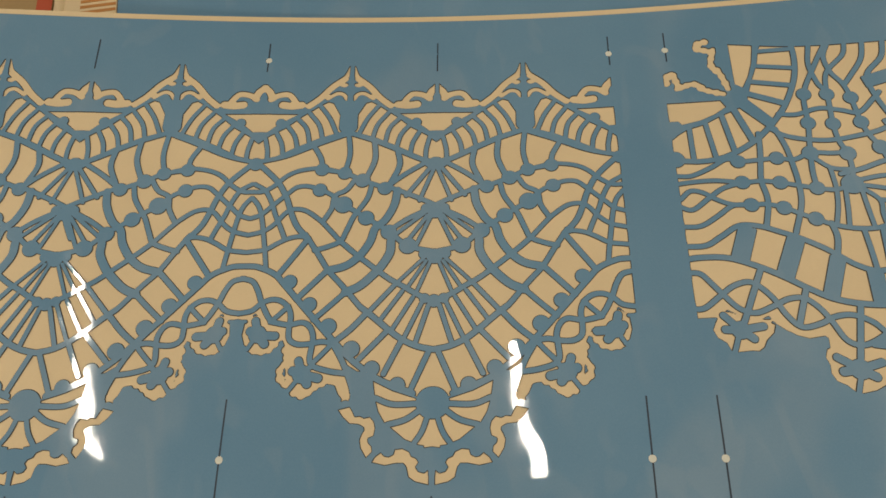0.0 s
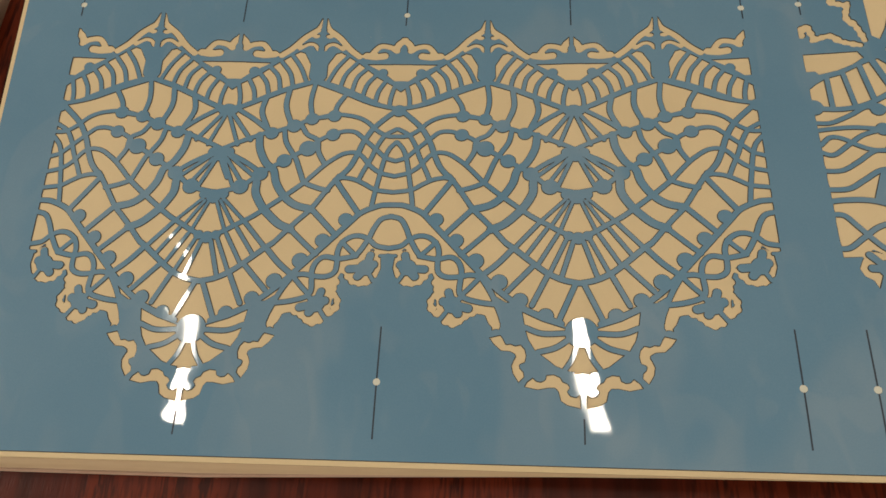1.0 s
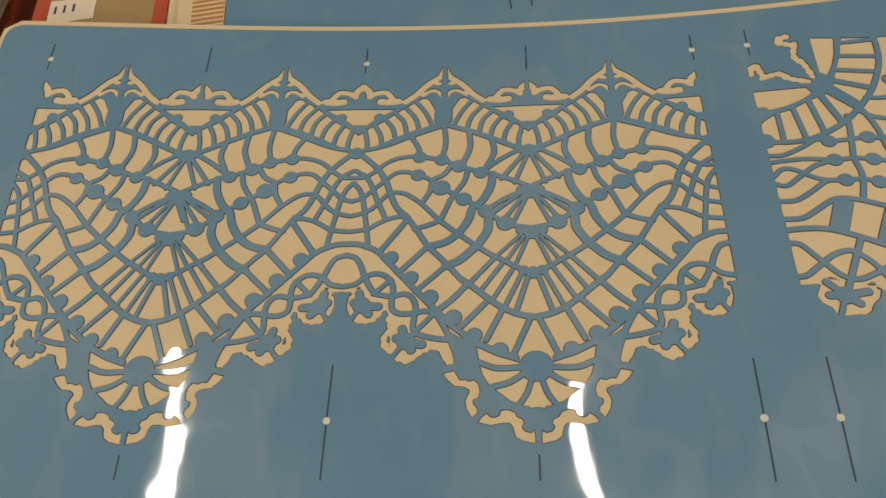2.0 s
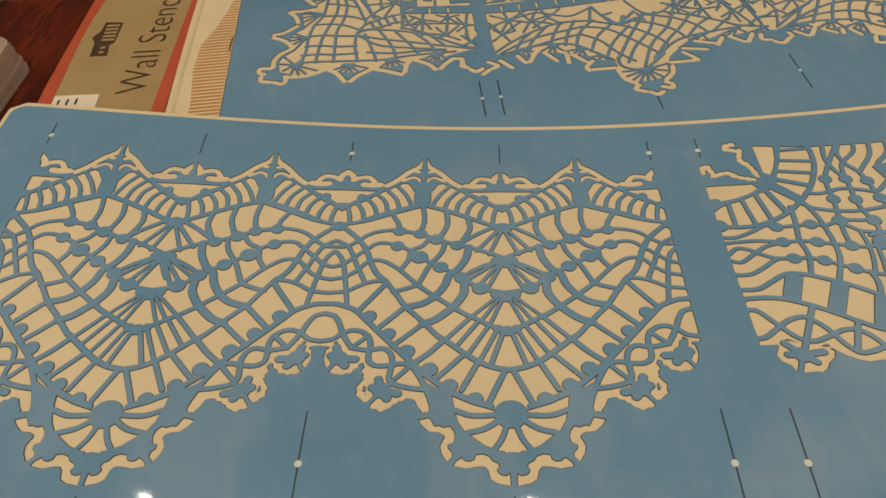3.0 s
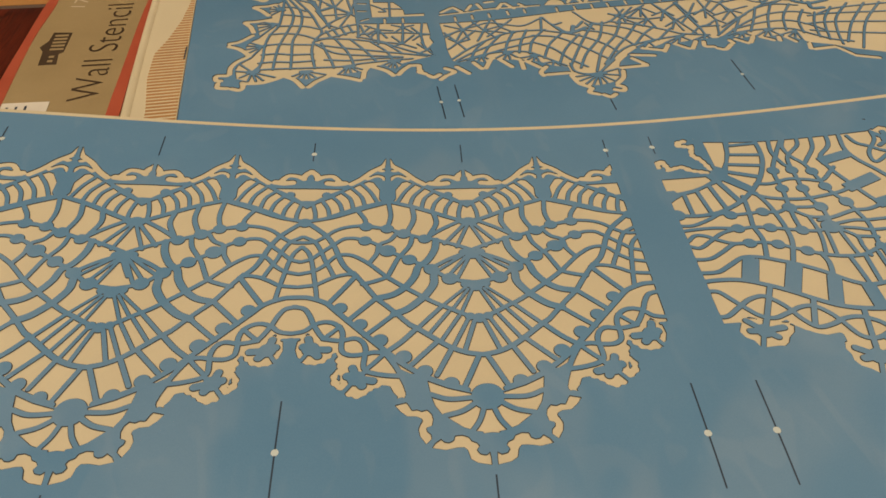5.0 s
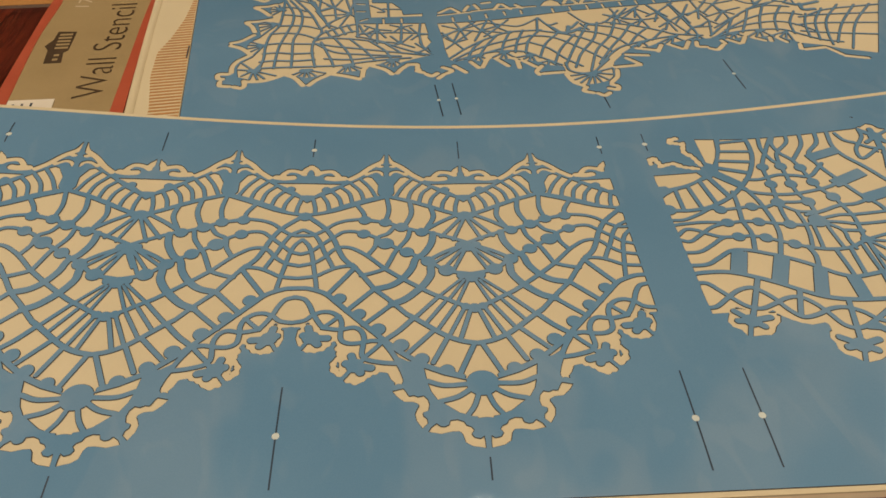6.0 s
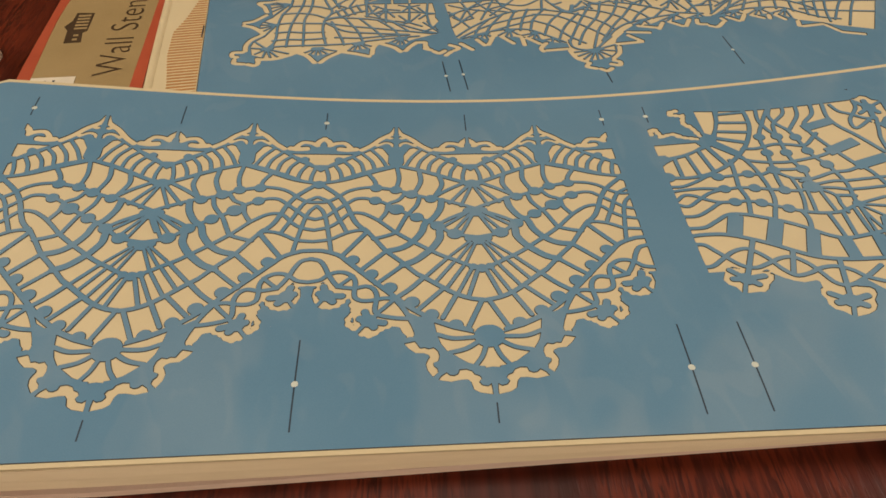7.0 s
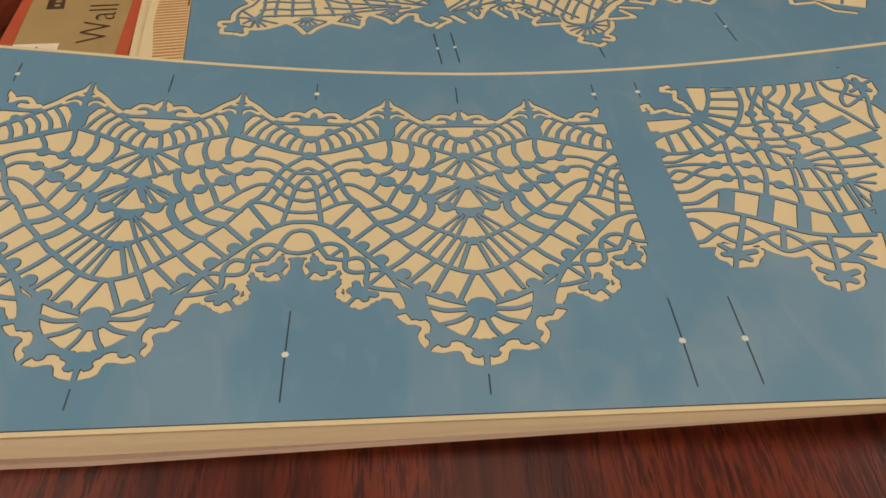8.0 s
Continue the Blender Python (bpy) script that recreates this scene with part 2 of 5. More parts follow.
    def mesh(self, name, place, thick, slope):
        """Contour the field; place(x, y) in metres gives the points of the upper face. The cut edge slopes into the
        holes, where its dark material draws a shadow line.
        """
        f = np.where(np.abs(self.f) < 1e-4, 1e-4, self.f)
        ny, nx = f.shape
        on = f > 0
        case = on[:-1, :-1] * 1 + on[:-1, 1:] * 2 + on[1:, 1:] * 4 + on[1:, :-1] * 8
        N = nx * ny
        node = lambda j, i: j * nx + i
        faces = []
        full = case == 15
        for size in (16, 8, 4, 2, 1):
            h, w = full.shape[0] // size * size, full.shape[1] // size * size
            blk = full[:h, :w].reshape(h // size, size, w // size, size).all((1, 3))
            J, I = np.nonzero(blk)
            J, I = J * size, I * size
            faces.append(np.stack([node(J, I), node(J, I + size), node(J + size, I + size), node(J + size, I)], 1))
            full[:h, :w] &= ~np.repeat(np.repeat(blk, size, 0), size, 1)
        rims = []
        for c in range(1, 15):
            J, I = np.nonzero(case == c)
            if not len(J):
                continue
            corner = [node(J, I), node(J, I + 1), node(J + 1, I + 1), node(J + 1, I)]
            edge = [N + node(J, I), 2 * N + node(J, I + 1), N + node(J + 1, I), 2 * N + node(J, I)]
            loop = []
            for k in range(4):
                a, b = c >> k & 1, c >> (k + 1) % 4 & 1
                if a:
                    loop.append((corner[k], False))
                if a != b:
                    loop.append((edge[k], True))
            faces.append(np.stack([v for v, _ in loop], 1))
            for k in range(len(loop)):
                (v, e), (v2, e2) = loop[k], loop[(k + 1) % len(loop)]
                if e and e2:
                    rims.append(np.stack([v, v2], 1))
        ids, inv = np.unique(np.concatenate([x.ravel() for x in faces]), return_inverse=True)
        kind, base = ids // N, ids % N
        j, i = base // nx, base % nx
        fa = f[j, i]
        fb = np.where(kind == 1, f[j, np.minimum(i + 1, nx - 1)], f[np.minimum(j + 1, ny - 1), i])
        t = np.where(kind == 0, 0, fa / np.where(kind == 0, 1, fa - fb))
        x = (self.x0 + self.step * (i + np.where(kind == 1, t, 0))) / 1000
        y = (self.y0 + self.step * (j + np.where(kind == 2, t, 0))) / 1000
        top = place(x, y)
        rim = np.searchsorted(ids, np.concatenate(rims))
        rv, rinv = np.unique(rim, return_inverse=True)
        gy, gx = np.gradient(f)
        jj, ii = np.clip(np.rint(y[rv] * 1000 / self.step - self.y0 / self.step).astype(int), 0, ny - 1), np.clip(np.rint(x[rv] * 1000 / self.step - self.x0 / self.step).astype(int), 0, nx - 1)
        gn = np.hypot(gx[jj, ii], gy[jj, ii]) + 1e-6
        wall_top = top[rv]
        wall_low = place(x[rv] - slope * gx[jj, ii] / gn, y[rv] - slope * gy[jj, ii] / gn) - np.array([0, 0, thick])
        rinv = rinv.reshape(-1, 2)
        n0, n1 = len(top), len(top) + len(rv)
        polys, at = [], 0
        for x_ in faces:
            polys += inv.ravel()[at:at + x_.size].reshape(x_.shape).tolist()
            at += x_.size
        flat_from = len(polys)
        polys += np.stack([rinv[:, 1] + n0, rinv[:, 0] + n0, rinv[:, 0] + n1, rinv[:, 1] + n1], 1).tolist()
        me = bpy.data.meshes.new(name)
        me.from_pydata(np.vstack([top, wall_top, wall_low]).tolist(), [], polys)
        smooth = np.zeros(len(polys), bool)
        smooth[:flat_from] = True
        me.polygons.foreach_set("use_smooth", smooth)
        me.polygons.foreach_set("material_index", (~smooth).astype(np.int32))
        me.update()
        return me


# ---- the lace patterns, in millimetres ----
def top_trim(p):
    # crown over the flag
    p.cut(7, -0.5, -19, 4.5, -23.5, 7, -30)
    p.cut(6.2, 6, -31, 12, -27, 20, -26, 24.5, -30, 27.5, -35)
    p.cut(7.9, 16.5, -36.5, 24, -37.5, 32, -36.5)
    # spike
    p.cut(6.6, 38.5, -37.5, 47.5, -29.5, 57, -18, 67, -9.5)
    p.cut(4.8, 66, -10, 69, -5, 71.5, 2)
    p.cut(4.4, 53.5, -30, 61, -25, 66.5, -26, 69.5, -30.5)
    p.cut(4.4, 61.5, -14, 66, -16.5, 68, -16)
    # flag
    p.hole(0.44, -8, -45.5, 30.5, -46, 16, -55, 11, -59, 6.5, -63, -6, -63.5)
    p.disc(7.9, 16.5, -54.5)
    # ladder
    p.hole(0.44, -5.5, -74.5, 0, -74.5, 8, -67.5, 21, -59.5, 34, -48, 47.5, -38, 54.5, -33.5, 59, -35, 65, -46.5, 68, -63, 49, -69.5, 31, -78, 18, -85, 9, -89.5, -4.5, -91)
    p.disc(8.8, 0, -93.5)
    p.bar(3.3, 5.5, -70, 8, -81, 8.5, -91.5)
    p.bar(3.3, 13.5, -63.5, 19, -74.5, 21, -86.5)
    p.bar(3.3, 21.5, -56.5, 29, -67, 32.5, -81)
    p.bar(3.3, 30.5, -50.5, 38.5, -60.5, 42, -77)
    p.bar(3.3, 40, -45, 48.5, -57, 52.5, -72.5)
    p.bar(3.3, 48.5, -38, 57, -50.5, 64, -67)
    p.bar(2.1, 73, 9, 74, -44)
    # vase
    p.bar(11, 74, -41.5, 74.5, -58.5)


def scallop(p):
    # body of the scallop
    p.hole(0.44, -9, -91.5, 1, -92, 22.5, -88, 43, -79.5, 74.5, -67, 95, -74.5, 114.5, -83.5, 133.5, -93.5, 151.5, -96, 150.5, -284.5, 135, -283.5, 117, -277, 102.5, -268, 93, -266, 80.5, -258, 86.5, -278.5, 87.5, -284, 81, -286.5, 82.5, -279.5, 77.5, -273, 67.5, -270.5, 59.5, -264, 54.5, -258, 48, -251, 42, -253, 37, -245, 33.5, -237, 26, -230.5, 19, -226, 12.5, -219.5, 7, -225.5, -4, -223)
    p.bar(3.7, -2.5, -92.5, 22.5, -86.5, 42.5, -78, 67.5, -67, 74.5, -64.5, 95, -72.5, 114, -81.5, 133.5, -91, 151.5, -96)
    # arch line running out to the hub
    p.bar(4.1, -3, -181.5, 4, -181.5, 11, -182.5, 24, -188.5, 33.5, -198.5, 49.5, -216.5, 67.5, -236.5, 82.5, -252.5, 97, -264.5, 109, -272, 131, -281)
    p.disc(11, 0, -93.5)
    p.disc(11, 36, -195)
    p.disc(11, 52.5, -213.5)
    p.disc(12, 68, -231)
    p.disc(12, 86, -248.5)
    p.disc(11, 101.5, -263)
    p.disc(11, 120, -275)
    # braid
    p.bar(3.7, -1, -191.5, 7.5, -194, 12.5, -201.5, 16, -210.5, 21.5, -221, 25.5, -226.5)
    p.bar(3.7, -0, -219.5, 9.5, -217.5, 16, -212, 23, -209, 30.5, -210, 37, -215.5, 39.5, -223, 39, -232, 40, -240, 46, -244, 55.5, -244, 63.5, -242.5, 72, -243.5)
    p.bar(3.7, 25.5, -226.5, 38, -229, 48.5, -227.5, 54.5, -231, 57.5, -238.5, 57, -247, 56.5, -256, 60, -261, 71, -264.5, 81, -266, 93, -267, 103, -268)
    p.bar(3.3, 37, -214.5, 30.5, -221, 24.5, -226.5)
    p.bar(3.3, 72.5, -243.5, 64.5, -252.5, 57.5, -259.5)
    p.bar(3.7, 72, -243.5, 80.5, -258, 87.5, -274.5, 90.5, -282.5)
    # ring mesh over the arch
    p.bar(4.1, -0, -91.5, 6, -96.5, 19.5, -110, 27.5, -124, 32, -136.5, 37.5, -148.5, 46.5, -159)
    p.bar(3.3, 1, -111.5, 10, -117.5, 16, -128, 20, -139, 25.5, -151, 29, -159.5)
    p.bar(3.3, 0.5, -124, 6, -131, 9.5, -141.5, 12.5, -158, 15, -172.5, 16.5, -183)
    p.bar(3.3, 0, -118.5, 8.5, -118, 17.5, -112.5, 26, -104.5, 35, -100, 46, -98, 55, -98, 72.5, -102.5)
    p.bar(3.3, 0.5, -141.5, 8.5, -138.5, 15.5, -132, 22.5, -125.5, 29, -119.5, 35.5, -114.5, 44.5, -114, 54, -117.5, 63, -122, 73.5, -131.5)
    p.bar(3.3, 0.5, -155.5, 11.5, -152.5, 20, -146.5, 28, -137, 34.5, -134, 43.5, -135.5, 53, -142, 60, -148.5, 72.5, -162.5)
    p.bar(3.3, 1, -170, 14.5, -168, 23.5, -163, 32, -159, 41, -157.5, 46.5, -159)
    p.bar(4.1, 47.5, -159.5, 39.5, -171, 27, -188.5)
    p.bar(3.7, 45, -156, 55, -171, 64.5, -186, 73.5, -196, 80.5, -204, 91, -216.5, 97.5, -221.5)
    p.bar(4.1, 64.5, -186, 52.5, -198.5, 42.5, -209)
    p.bar(3.7, 80, -203.5, 68, -215, 56.5, -225.5)
    p.bar(4.1, 95.5, -221.5, 84.5, -233.5, 72.5, -243.5)
    p.disc(11, 54, -99)
    p.disc(11, 72.5, -102.5)
    p.disc(11, 53.5, -117.5)
    p.disc(14, 73, -131)
    p.disc(12, 87, -109.5)
    p.disc(11, 105, -117)
    p.disc(12, 91.5, -143)
    p.disc(12, 109.5, -155.5)
    p.disc(13, 124.5, -167.5)
    # ribs
    p.bar(3.7, 46.5, -78, 52.5, -89, 54, -99)
    p.bar(3.7, 73.5, -66, 75.5, -85, 72.5, -101.5)
    p.bar(4.1, 95, -73, 96, -90.5, 89.5, -108.5)
    p.bar(4.1, 114, -81.5, 116, -96, 109.5, -112)
    p.bar(3.7, 54, -99, 72.5, -102.5, 87, -109.5, 105, -116.5)
    p.bar(3.7, 105, -117, 120.5, -104.5, 136.5, -94)
    p.bar(3.7, 109.5, -116.5, 131.5, -126, 145.5, -133)
    p.bar(3.7, 73.5, -131.5, 82.5, -137, 91.5, -143, 109.5, -155, 124.5, -167.5, 145.5, -173)
    p.bar(3.7, 109.5, -154.5, 123, -145, 137, -137.5)
    p.bar(3.7, 81.5, -107.5, 75, -117.5, 66, -123, 64, -134, 58, -145)
    p.bar(3.7, 94.5, -114, 92, -125, 86, -135, 81.5, -142, 76.5, -154.5, 72.5, -162.5, 62.5, -167, 53, -169.5)
    p.bar(5.8, 115, -119, 113, -132, 106.5, -145, 99, -152, 95.5, -163.5, 88, -175, 78, -183, 64.5, -186.5)
    p.bar(6.2, 111.5, -163.5, 111, -173, 105, -184, 98.5, -191.5, 89, -200, 79, -204.5)
    # cross lines
    p.bar(3.7, 72.5, -162.5, 85, -173.5, 98.5, -184.5, 111.5, -194.5, 122.5, -201, 133, -207.5, 145.5, -213)
    p.bar(4.1, 91, -216.5, 97.5, -221.5, 111.5, -233.5, 122, -241.5, 133.5, -247, 145, -249.5)
    p.disc(11, 144.5, -94.5)
    p.disc(11, 144.5, -138.5)
    p.disc(7.9, 138, -135.5)
    p.disc(12, 145, -176.5)
    p.disc(7.9, 137, -174.5)
    p.disc(9.7, 145, -212.5)
    p.disc(7.5, 138, -210.5)
    p.bar(3.3, 141, -98, 122, -124)
    p.bar(2.9, 143.5, -99.5, 132.5, -128.5)
    p.bar(2.9, 138, -138.5, 115, -157.5)
    p.bar(2.9, 139, -142, 122, -166.5)
    p.bar(2.9, 141.5, -143, 130, -169)
    p.bar(2.5, 136.5, -178.5, 117.5, -197.5)
    p.bar(2.5, 138.5, -180.5, 125, -202)
    p.bar(2.5, 142, -180.5, 131.5, -206.5)
    p.bar(3.3, 116.5, -198.5, 98.5, -219)
    p.bar(2.9, 121.5, -204.5, 106.5, -226)
    p.bar(2.9, 129.5, -209.5, 115, -234)
    p.bar(2.9, 136, -214, 123.5, -241)
    p.bar(3.3, 141, -216, 131.5, -246)
    # spokes to the arch line
    p.bar(3.7, 112, -234.5, 92, -256)
    p.bar(3.7, 122, -242.5, 110, -267)
    p.bar(3.7, 142, -250, 129, -279.5)
    # shell at the tip
    p.hole(0.44, 103, -272, 117, -279, 135, -285, 150.5, -287.5, 150.5, -318, 135.5, -316, 126.5, -312.5, 119, -306.5, 112, -301, 107.5, -293.5, 105, -285)
    p.disc(22, 144.5, -287.5)
    p.bar(3.7, 105, -284, 117.5, -288.5, 136, -288)
    p.bar(3.7, 114, -302.5, 126.5, -299, 137, -292)
    p.bar(3.3, 132, -316, 138, -307, 142, -295.5)
    # edging
    p.frill(5.4, 30.5, -243, 25.5, -247.5, 19, -249.5, 10.5, -247)
    p.frill(5.4, 37.5, -247.5, 40, -256, 35.5, -263, 36.5, -270, 41, -274.5)
    p.frill(5.4, 46, -279.5, 54.5, -281.5, 62, -275.5, 70.5, -271.5, 78.5, -273, 83, -277.5, 84.5, -282)
    p.hole(0.44, 79.5, -292, 83, -297, 88, -301.5, 94.5, -302, 98, -304, 98.5, -306, 97, -308.5, 95.5, -312.5, 96.5, -318, 100.5, -324.5, 104.5, -320.5, 104, -317, 101.5, -314.5, 101, -311.5, 105, -310, 106, -305, 105, -300.5, 102, -297, 98, -298, 95, -296.5, 91.5, -297, 89, -292, 87.5, -290)
    p.hole(0.44, 104.5, -327.5, 113.5, -329.5, 121, -328, 126, -328, 128, -330.5, 129.5, -337, 134, -340, 143, -342, 143, -337, 142.5, -332.5, 140, -334.5, 136, -333.5, 134, -330.5, 136, -327.5, 134.5, -325, 131, -323.5, 129.5, -320.5, 125, -318.5, 120, -319, 119, -322.5, 116, -324, 113, -323.5, 110.5, -321, 106.5, -324)
    p.hole(0.44, 69, -273, 76, -275, 78.5, -281, 81.5, -284.5, 86.5, -286, 87.5, -281, 84, -278, 81.5, -273.5, 74, -270.5)
    # flowers
    p.hole(0.44, 5.5, -227.5, 12.5, -221, 25.5, -230, 36, -240.5, 31, -242.5, 25, -248, 13.5, -248, 7, -244, 4.5, -236.5)
    p.hole(0.44, 39, -258, 42.5, -253, 48, -251, 54.5, -258, 60, -264, 70, -270.5, 67.5, -273.5, 62, -278, 56, -281, 45, -278.5, 40, -269.5)
    p.bar(2.5, 0.5, -226.5, 3, -242.5)
    p.bar(2.5, -6, -226, 6, -226)
    p.bar(5.8, 16, -235.5, 13.5, -225.5)
    p.bar(6.6, 16, -236.5, 10.5, -233.5)
    p.bar(6.2, 16, -236.5, 29, -237.5)
    p.bar(6.2, 16, -237, 22, -243.5)
    p.bar(2.9, 16, -236.5, 9.5, -247.5)
    p.disc(13, 16, -236)
    p.bar(5.8, 51.5, -266.5, 48.5, -256.5)
    p.bar(6.6, 51.5, -266.5, 45, -264)
    p.bar(6.2, 51.5, -266.5, 63.5, -269.5)
    p.bar(6.2, 51.5, -267, 56, -273.5)
    p.bar(2.9, 51.5, -266.5, 42.5, -279)
    p.disc(13, 51.5, -266.5)
    p.bar(3.7, 57.5, -261, 53, -265.5)


def corner(p):
    # curl
    p.frill(6.2, -53, 18.5, -51.5, 25.5, -47, 28.5, -44.5, 18.5, -42, 14.5, -35, 17, -28.5, 16.5, -24.5, 11.5, -16, 8, -9.5, 6)
    p.cut(4.6, -45.5, 13, -43.5, 17)
    # flag
    p.hole(0.44, -61.5, -1, -13, -0.5, -9.5, -7, -19, -13.5, -30.5, -18.5, -45.5, -22, -48, -18.5, -63.5, -19)
    # fan
    p.hole(0.44, -65.5, -37.5, -54, -35.5, -49.5, -31.5, -41.5, -26.5, -29, -23, -15, -15.5, -1, -9.5, 8, -5.5, 23.5, -25, 9.5, -38.5, -6.5, -48.5, -20, -54, -37.5, -56, -54.5, -54, -67, -54)
    p.disc(16, -0.5, -0)
    p.bar(3.7, -40.5, -25, -40.5, -55.5)
    p.bar(3.7, -27.5, -22.5, -23.5, -54.5)
    p.bar(4.1, -14, -15.5, -8.5, -50.5)
    p.bar(5, -4, -10, 6, -39.5)
    p.bar(5.4, 3.5, -7.5, 22, -27.5)
    # body
    p.hole(0.44, -67.5, -57, -38, -58.5, -20.5, -56.5, -6, -50.5, 9.5, -40.5, 21.5, -27.5, 31, -14, 118, -108, 92, -220.5, 79, -212.5, 68.5, -200, 60.5, -202.5, 56.5, -212.5, 51, -212.5, 30.5, -212.5, 31, -201, 27.5, -198, 14, -198.5, 5, -195.5, -2, -190, -6, -184, -15, -187.5, -33.5, -179, -45, -184, -81.5, -185.5)
    p.bar(4.1, -67.5, -55, -54.5, -54.5, -37.5, -56.5, -20.5, -54.5, -6, -48.5, 9.5, -38.5, 22.5, -26)
    p.disc(14, -54.5, -54)


def wide_bar(p, width, x0, y0, x1, y1):
    """A broad bar with square ends."""
    run = math.hypot(x1 - x0, y1 - y0)
    nx, ny = (y0 - y1) / run, (x1 - x0) / run
    for k in range(5):
        o = (width / 2 - 1.5) * (k / 2 - 1)
        p.bar(3.0, x0 + nx * o, y0 + ny * o, x1 + nx * o, y1 + ny * o)


def corner_net(p):
    # rows of beads and the lines that thread them
    p.bar(3.4, -55, -69, -44, -69, -29, -62.5, -16.5, -55.5, -8, -58, 7, -57.5, 21, -56.5, 33.5, -58.5, 46, -53.5, 61.5, -54.5, 72, -54.5)
    p.bar(3.4, -56.5, -76, -43, -74.5, -27, -74, -7, -76.5, 6.5, -76, 20, -78, 32, -81, 45.5, -84, 58, -86, 70.5, -83)
    p.bar(3.4, -55, -89.5, -47, -82.5, -38, -84, -29, -90, -18, -95, -4, -96, 7.5, -96, 19.5, -99.5, 29, -104.5, 40, -109.5, 52, -115, 68, -118.5, 84.5, -118, 100.5, -110.5)
    p.bar(3.4, -56.5, -95.5, -47, -98.5, -34.5, -89.5, -22.5, -81, -7, -76.5)
    p.bar(3.4, -58.5, -112.5, -43.5, -112.5, -31, -105.5, -18.5, -96.5, -10, -95.5)
    p.bar(3.8, -58, -129, -41.5, -128.5, -29.5, -121.5, -15.5, -113, -1, -114, 12.5, -119, 25.5, -124.5, 40, -132.5, 50, -139.5, 61.5, -147.5, 74, -152, 89.5, -150, 110, -146)
    p.bar(4.1, -61.5, -140, -46, -138, -26.5, -139, -6.5, -146.5, 10, -155, 25.5, -164.5, 41.5, -172.5, 63.5, -177, 95.5, -178)
    p.disc(11, -8, -58)
    p.disc(11, 21, -56.5)
    p.disc(11, -7.5, -76.5)
    p.disc(11, 20, -78)
    p.disc(11, 45.5, -84)
    p.disc(11, -4, -96)
    p.disc(11, 19, -99.5)
    p.disc(11, 40, -109.5)
    p.disc(11, 51, 0.5)
    p.disc(11, 68, -1)
    p.disc(11, 85, -5.5)
    p.disc(11, 49.5, -26.5)
    p.disc(11, 67.5, -28.5)
    p.disc(11, 88, -28.5)
    p.disc(12, 46, -53.5)
    p.disc(12, 73, -55.5)
    p.disc(12, 97.5, -51.5)
    # columns and crossing lines
    p.bar(3.8, 11, -33.5, 10, -48, 8, -63, 6.5, -76, 8.5, -93, 4, -114.5)
    p.bar(3.8, 24, -30, 29.5, -47.5, 32, -65.5, 33, -78.5, 32, -96.5, 24, -120)
    p.bar(3.6, 73.5, 45, 63, 26, 51, 0.5, 49.5, -26.5, 47, -46.5, 45, -68.5, 45.5, -84)
    p.bar(3.6, 62.5, 47, 59.5, 28.5, 63, 10.5, 68, -1, 67.5, -28.5, 69, -44.5, 73, -55.5, 73.5, -69.5, 71.5, -82)
    p.bar(3.6, 77, 48, 72, 35, 74.5, 20, 81.5, 8, 85, -5.5, 88, -28.5, 92, -41, 97.5, -51.5, 101, -65.5, 104, -81, 102.5, -97.5, 101.5, -109)
    p.bar(3.4, 90, 47.5, 86.5, 35.5, 71.5, 19.5, 68, -1)
    p.bar(3.6, 103.5, 47.5, 99.5, 30.5, 88.5, 14.5, 83, 7.5)
    p.bar(3.8, 118.5, 46.5, 114.5, 30.5, 101, 15, 102.5, -3, 110.5, -25, 122.5, -52, 133, -67.5, 140, -93)
    p.bar(3.6, 29, -16.5, 42, -18, 60, -13.5, 75.5, -16.5, 88.5, -19.5, 101, -8, 106.5, -2)
    p.bar(3.6, 20.5, -29.5, 30, -36.5, 45, -41, 63, -43, 83, -40.5, 100.5, -36.5, 116, -28.5)
    p.bar(3.6, 64.5, -73, 80, -69.5, 98, -63.5, 112.5, -63, 128, -57.5)
    p.bar(3.2, 48.5, -58.5, 59.5, -67.5, 74.5, -69.5)
    # fan at the second hub
    p.disc(16, 71, -82)
    p.bar(3.2, 58, -68, 59, -83.5, 57.5, -99, 53.5, -115)
    p.bar(3.2, 65.5, -84, 64, -102, 62, -117.5)
    p.bar(3.2, 76.5, -85, 78, -103, 79.5, -117.5)
    p.bar(3.2, 73, -79.5, 93, -76, 105.5, -77, 141.5, -75.5)
    p.bar(3.2, 74.5, -82.5, 91.5, -86, 105.5, -89.5, 136, -88.5)
    p.bar(3.2, 76.5, -85, 87.5, -96, 87.5, -108, 89, -119.5)
    p.bar(3.4, 87.5, -96, 104.5, -98.5)
    p.disc(9, 102, -109.5)
    p.bar(2.8, 102, -109.5, 129.5, -102.5)
    p.bar(2.8, 102, -109.5, 124, -114.5)
    p.bar(2.8, 102, -109.5, 118.5, -127.5)
    p.bar(2.8, 102, -109.5, 102.5, -148.5)
    p.bar(2.8, 102, -109.5, 105, -126.5, 110.5, -144.5)
    p.bar(4, 50, -113.5, 52, -125, 49, -140)
    p.bar(3.6, 71.5, -119, 73, -135, 74, -151)
    p.bar(3.6, 84.5, -118, 84, -134.5, 83.5, -151)
    p.bar(3.6, 96.5, -116.5, 97, -133, 98, -150)
    # wide bars
    wide_bar(p, 13, -10, -115.5, -19, -140.5)
    wide_bar(p, 12.5, 22.5, -126, 10, -155)
    wide_bar(p, 11, 49, -141.5, 39, -170)
    wide_bar(p, 11, 72, -152.5, 72, -177)
    wide_bar(p, 11, 101.5, -151, 100, -174.5)
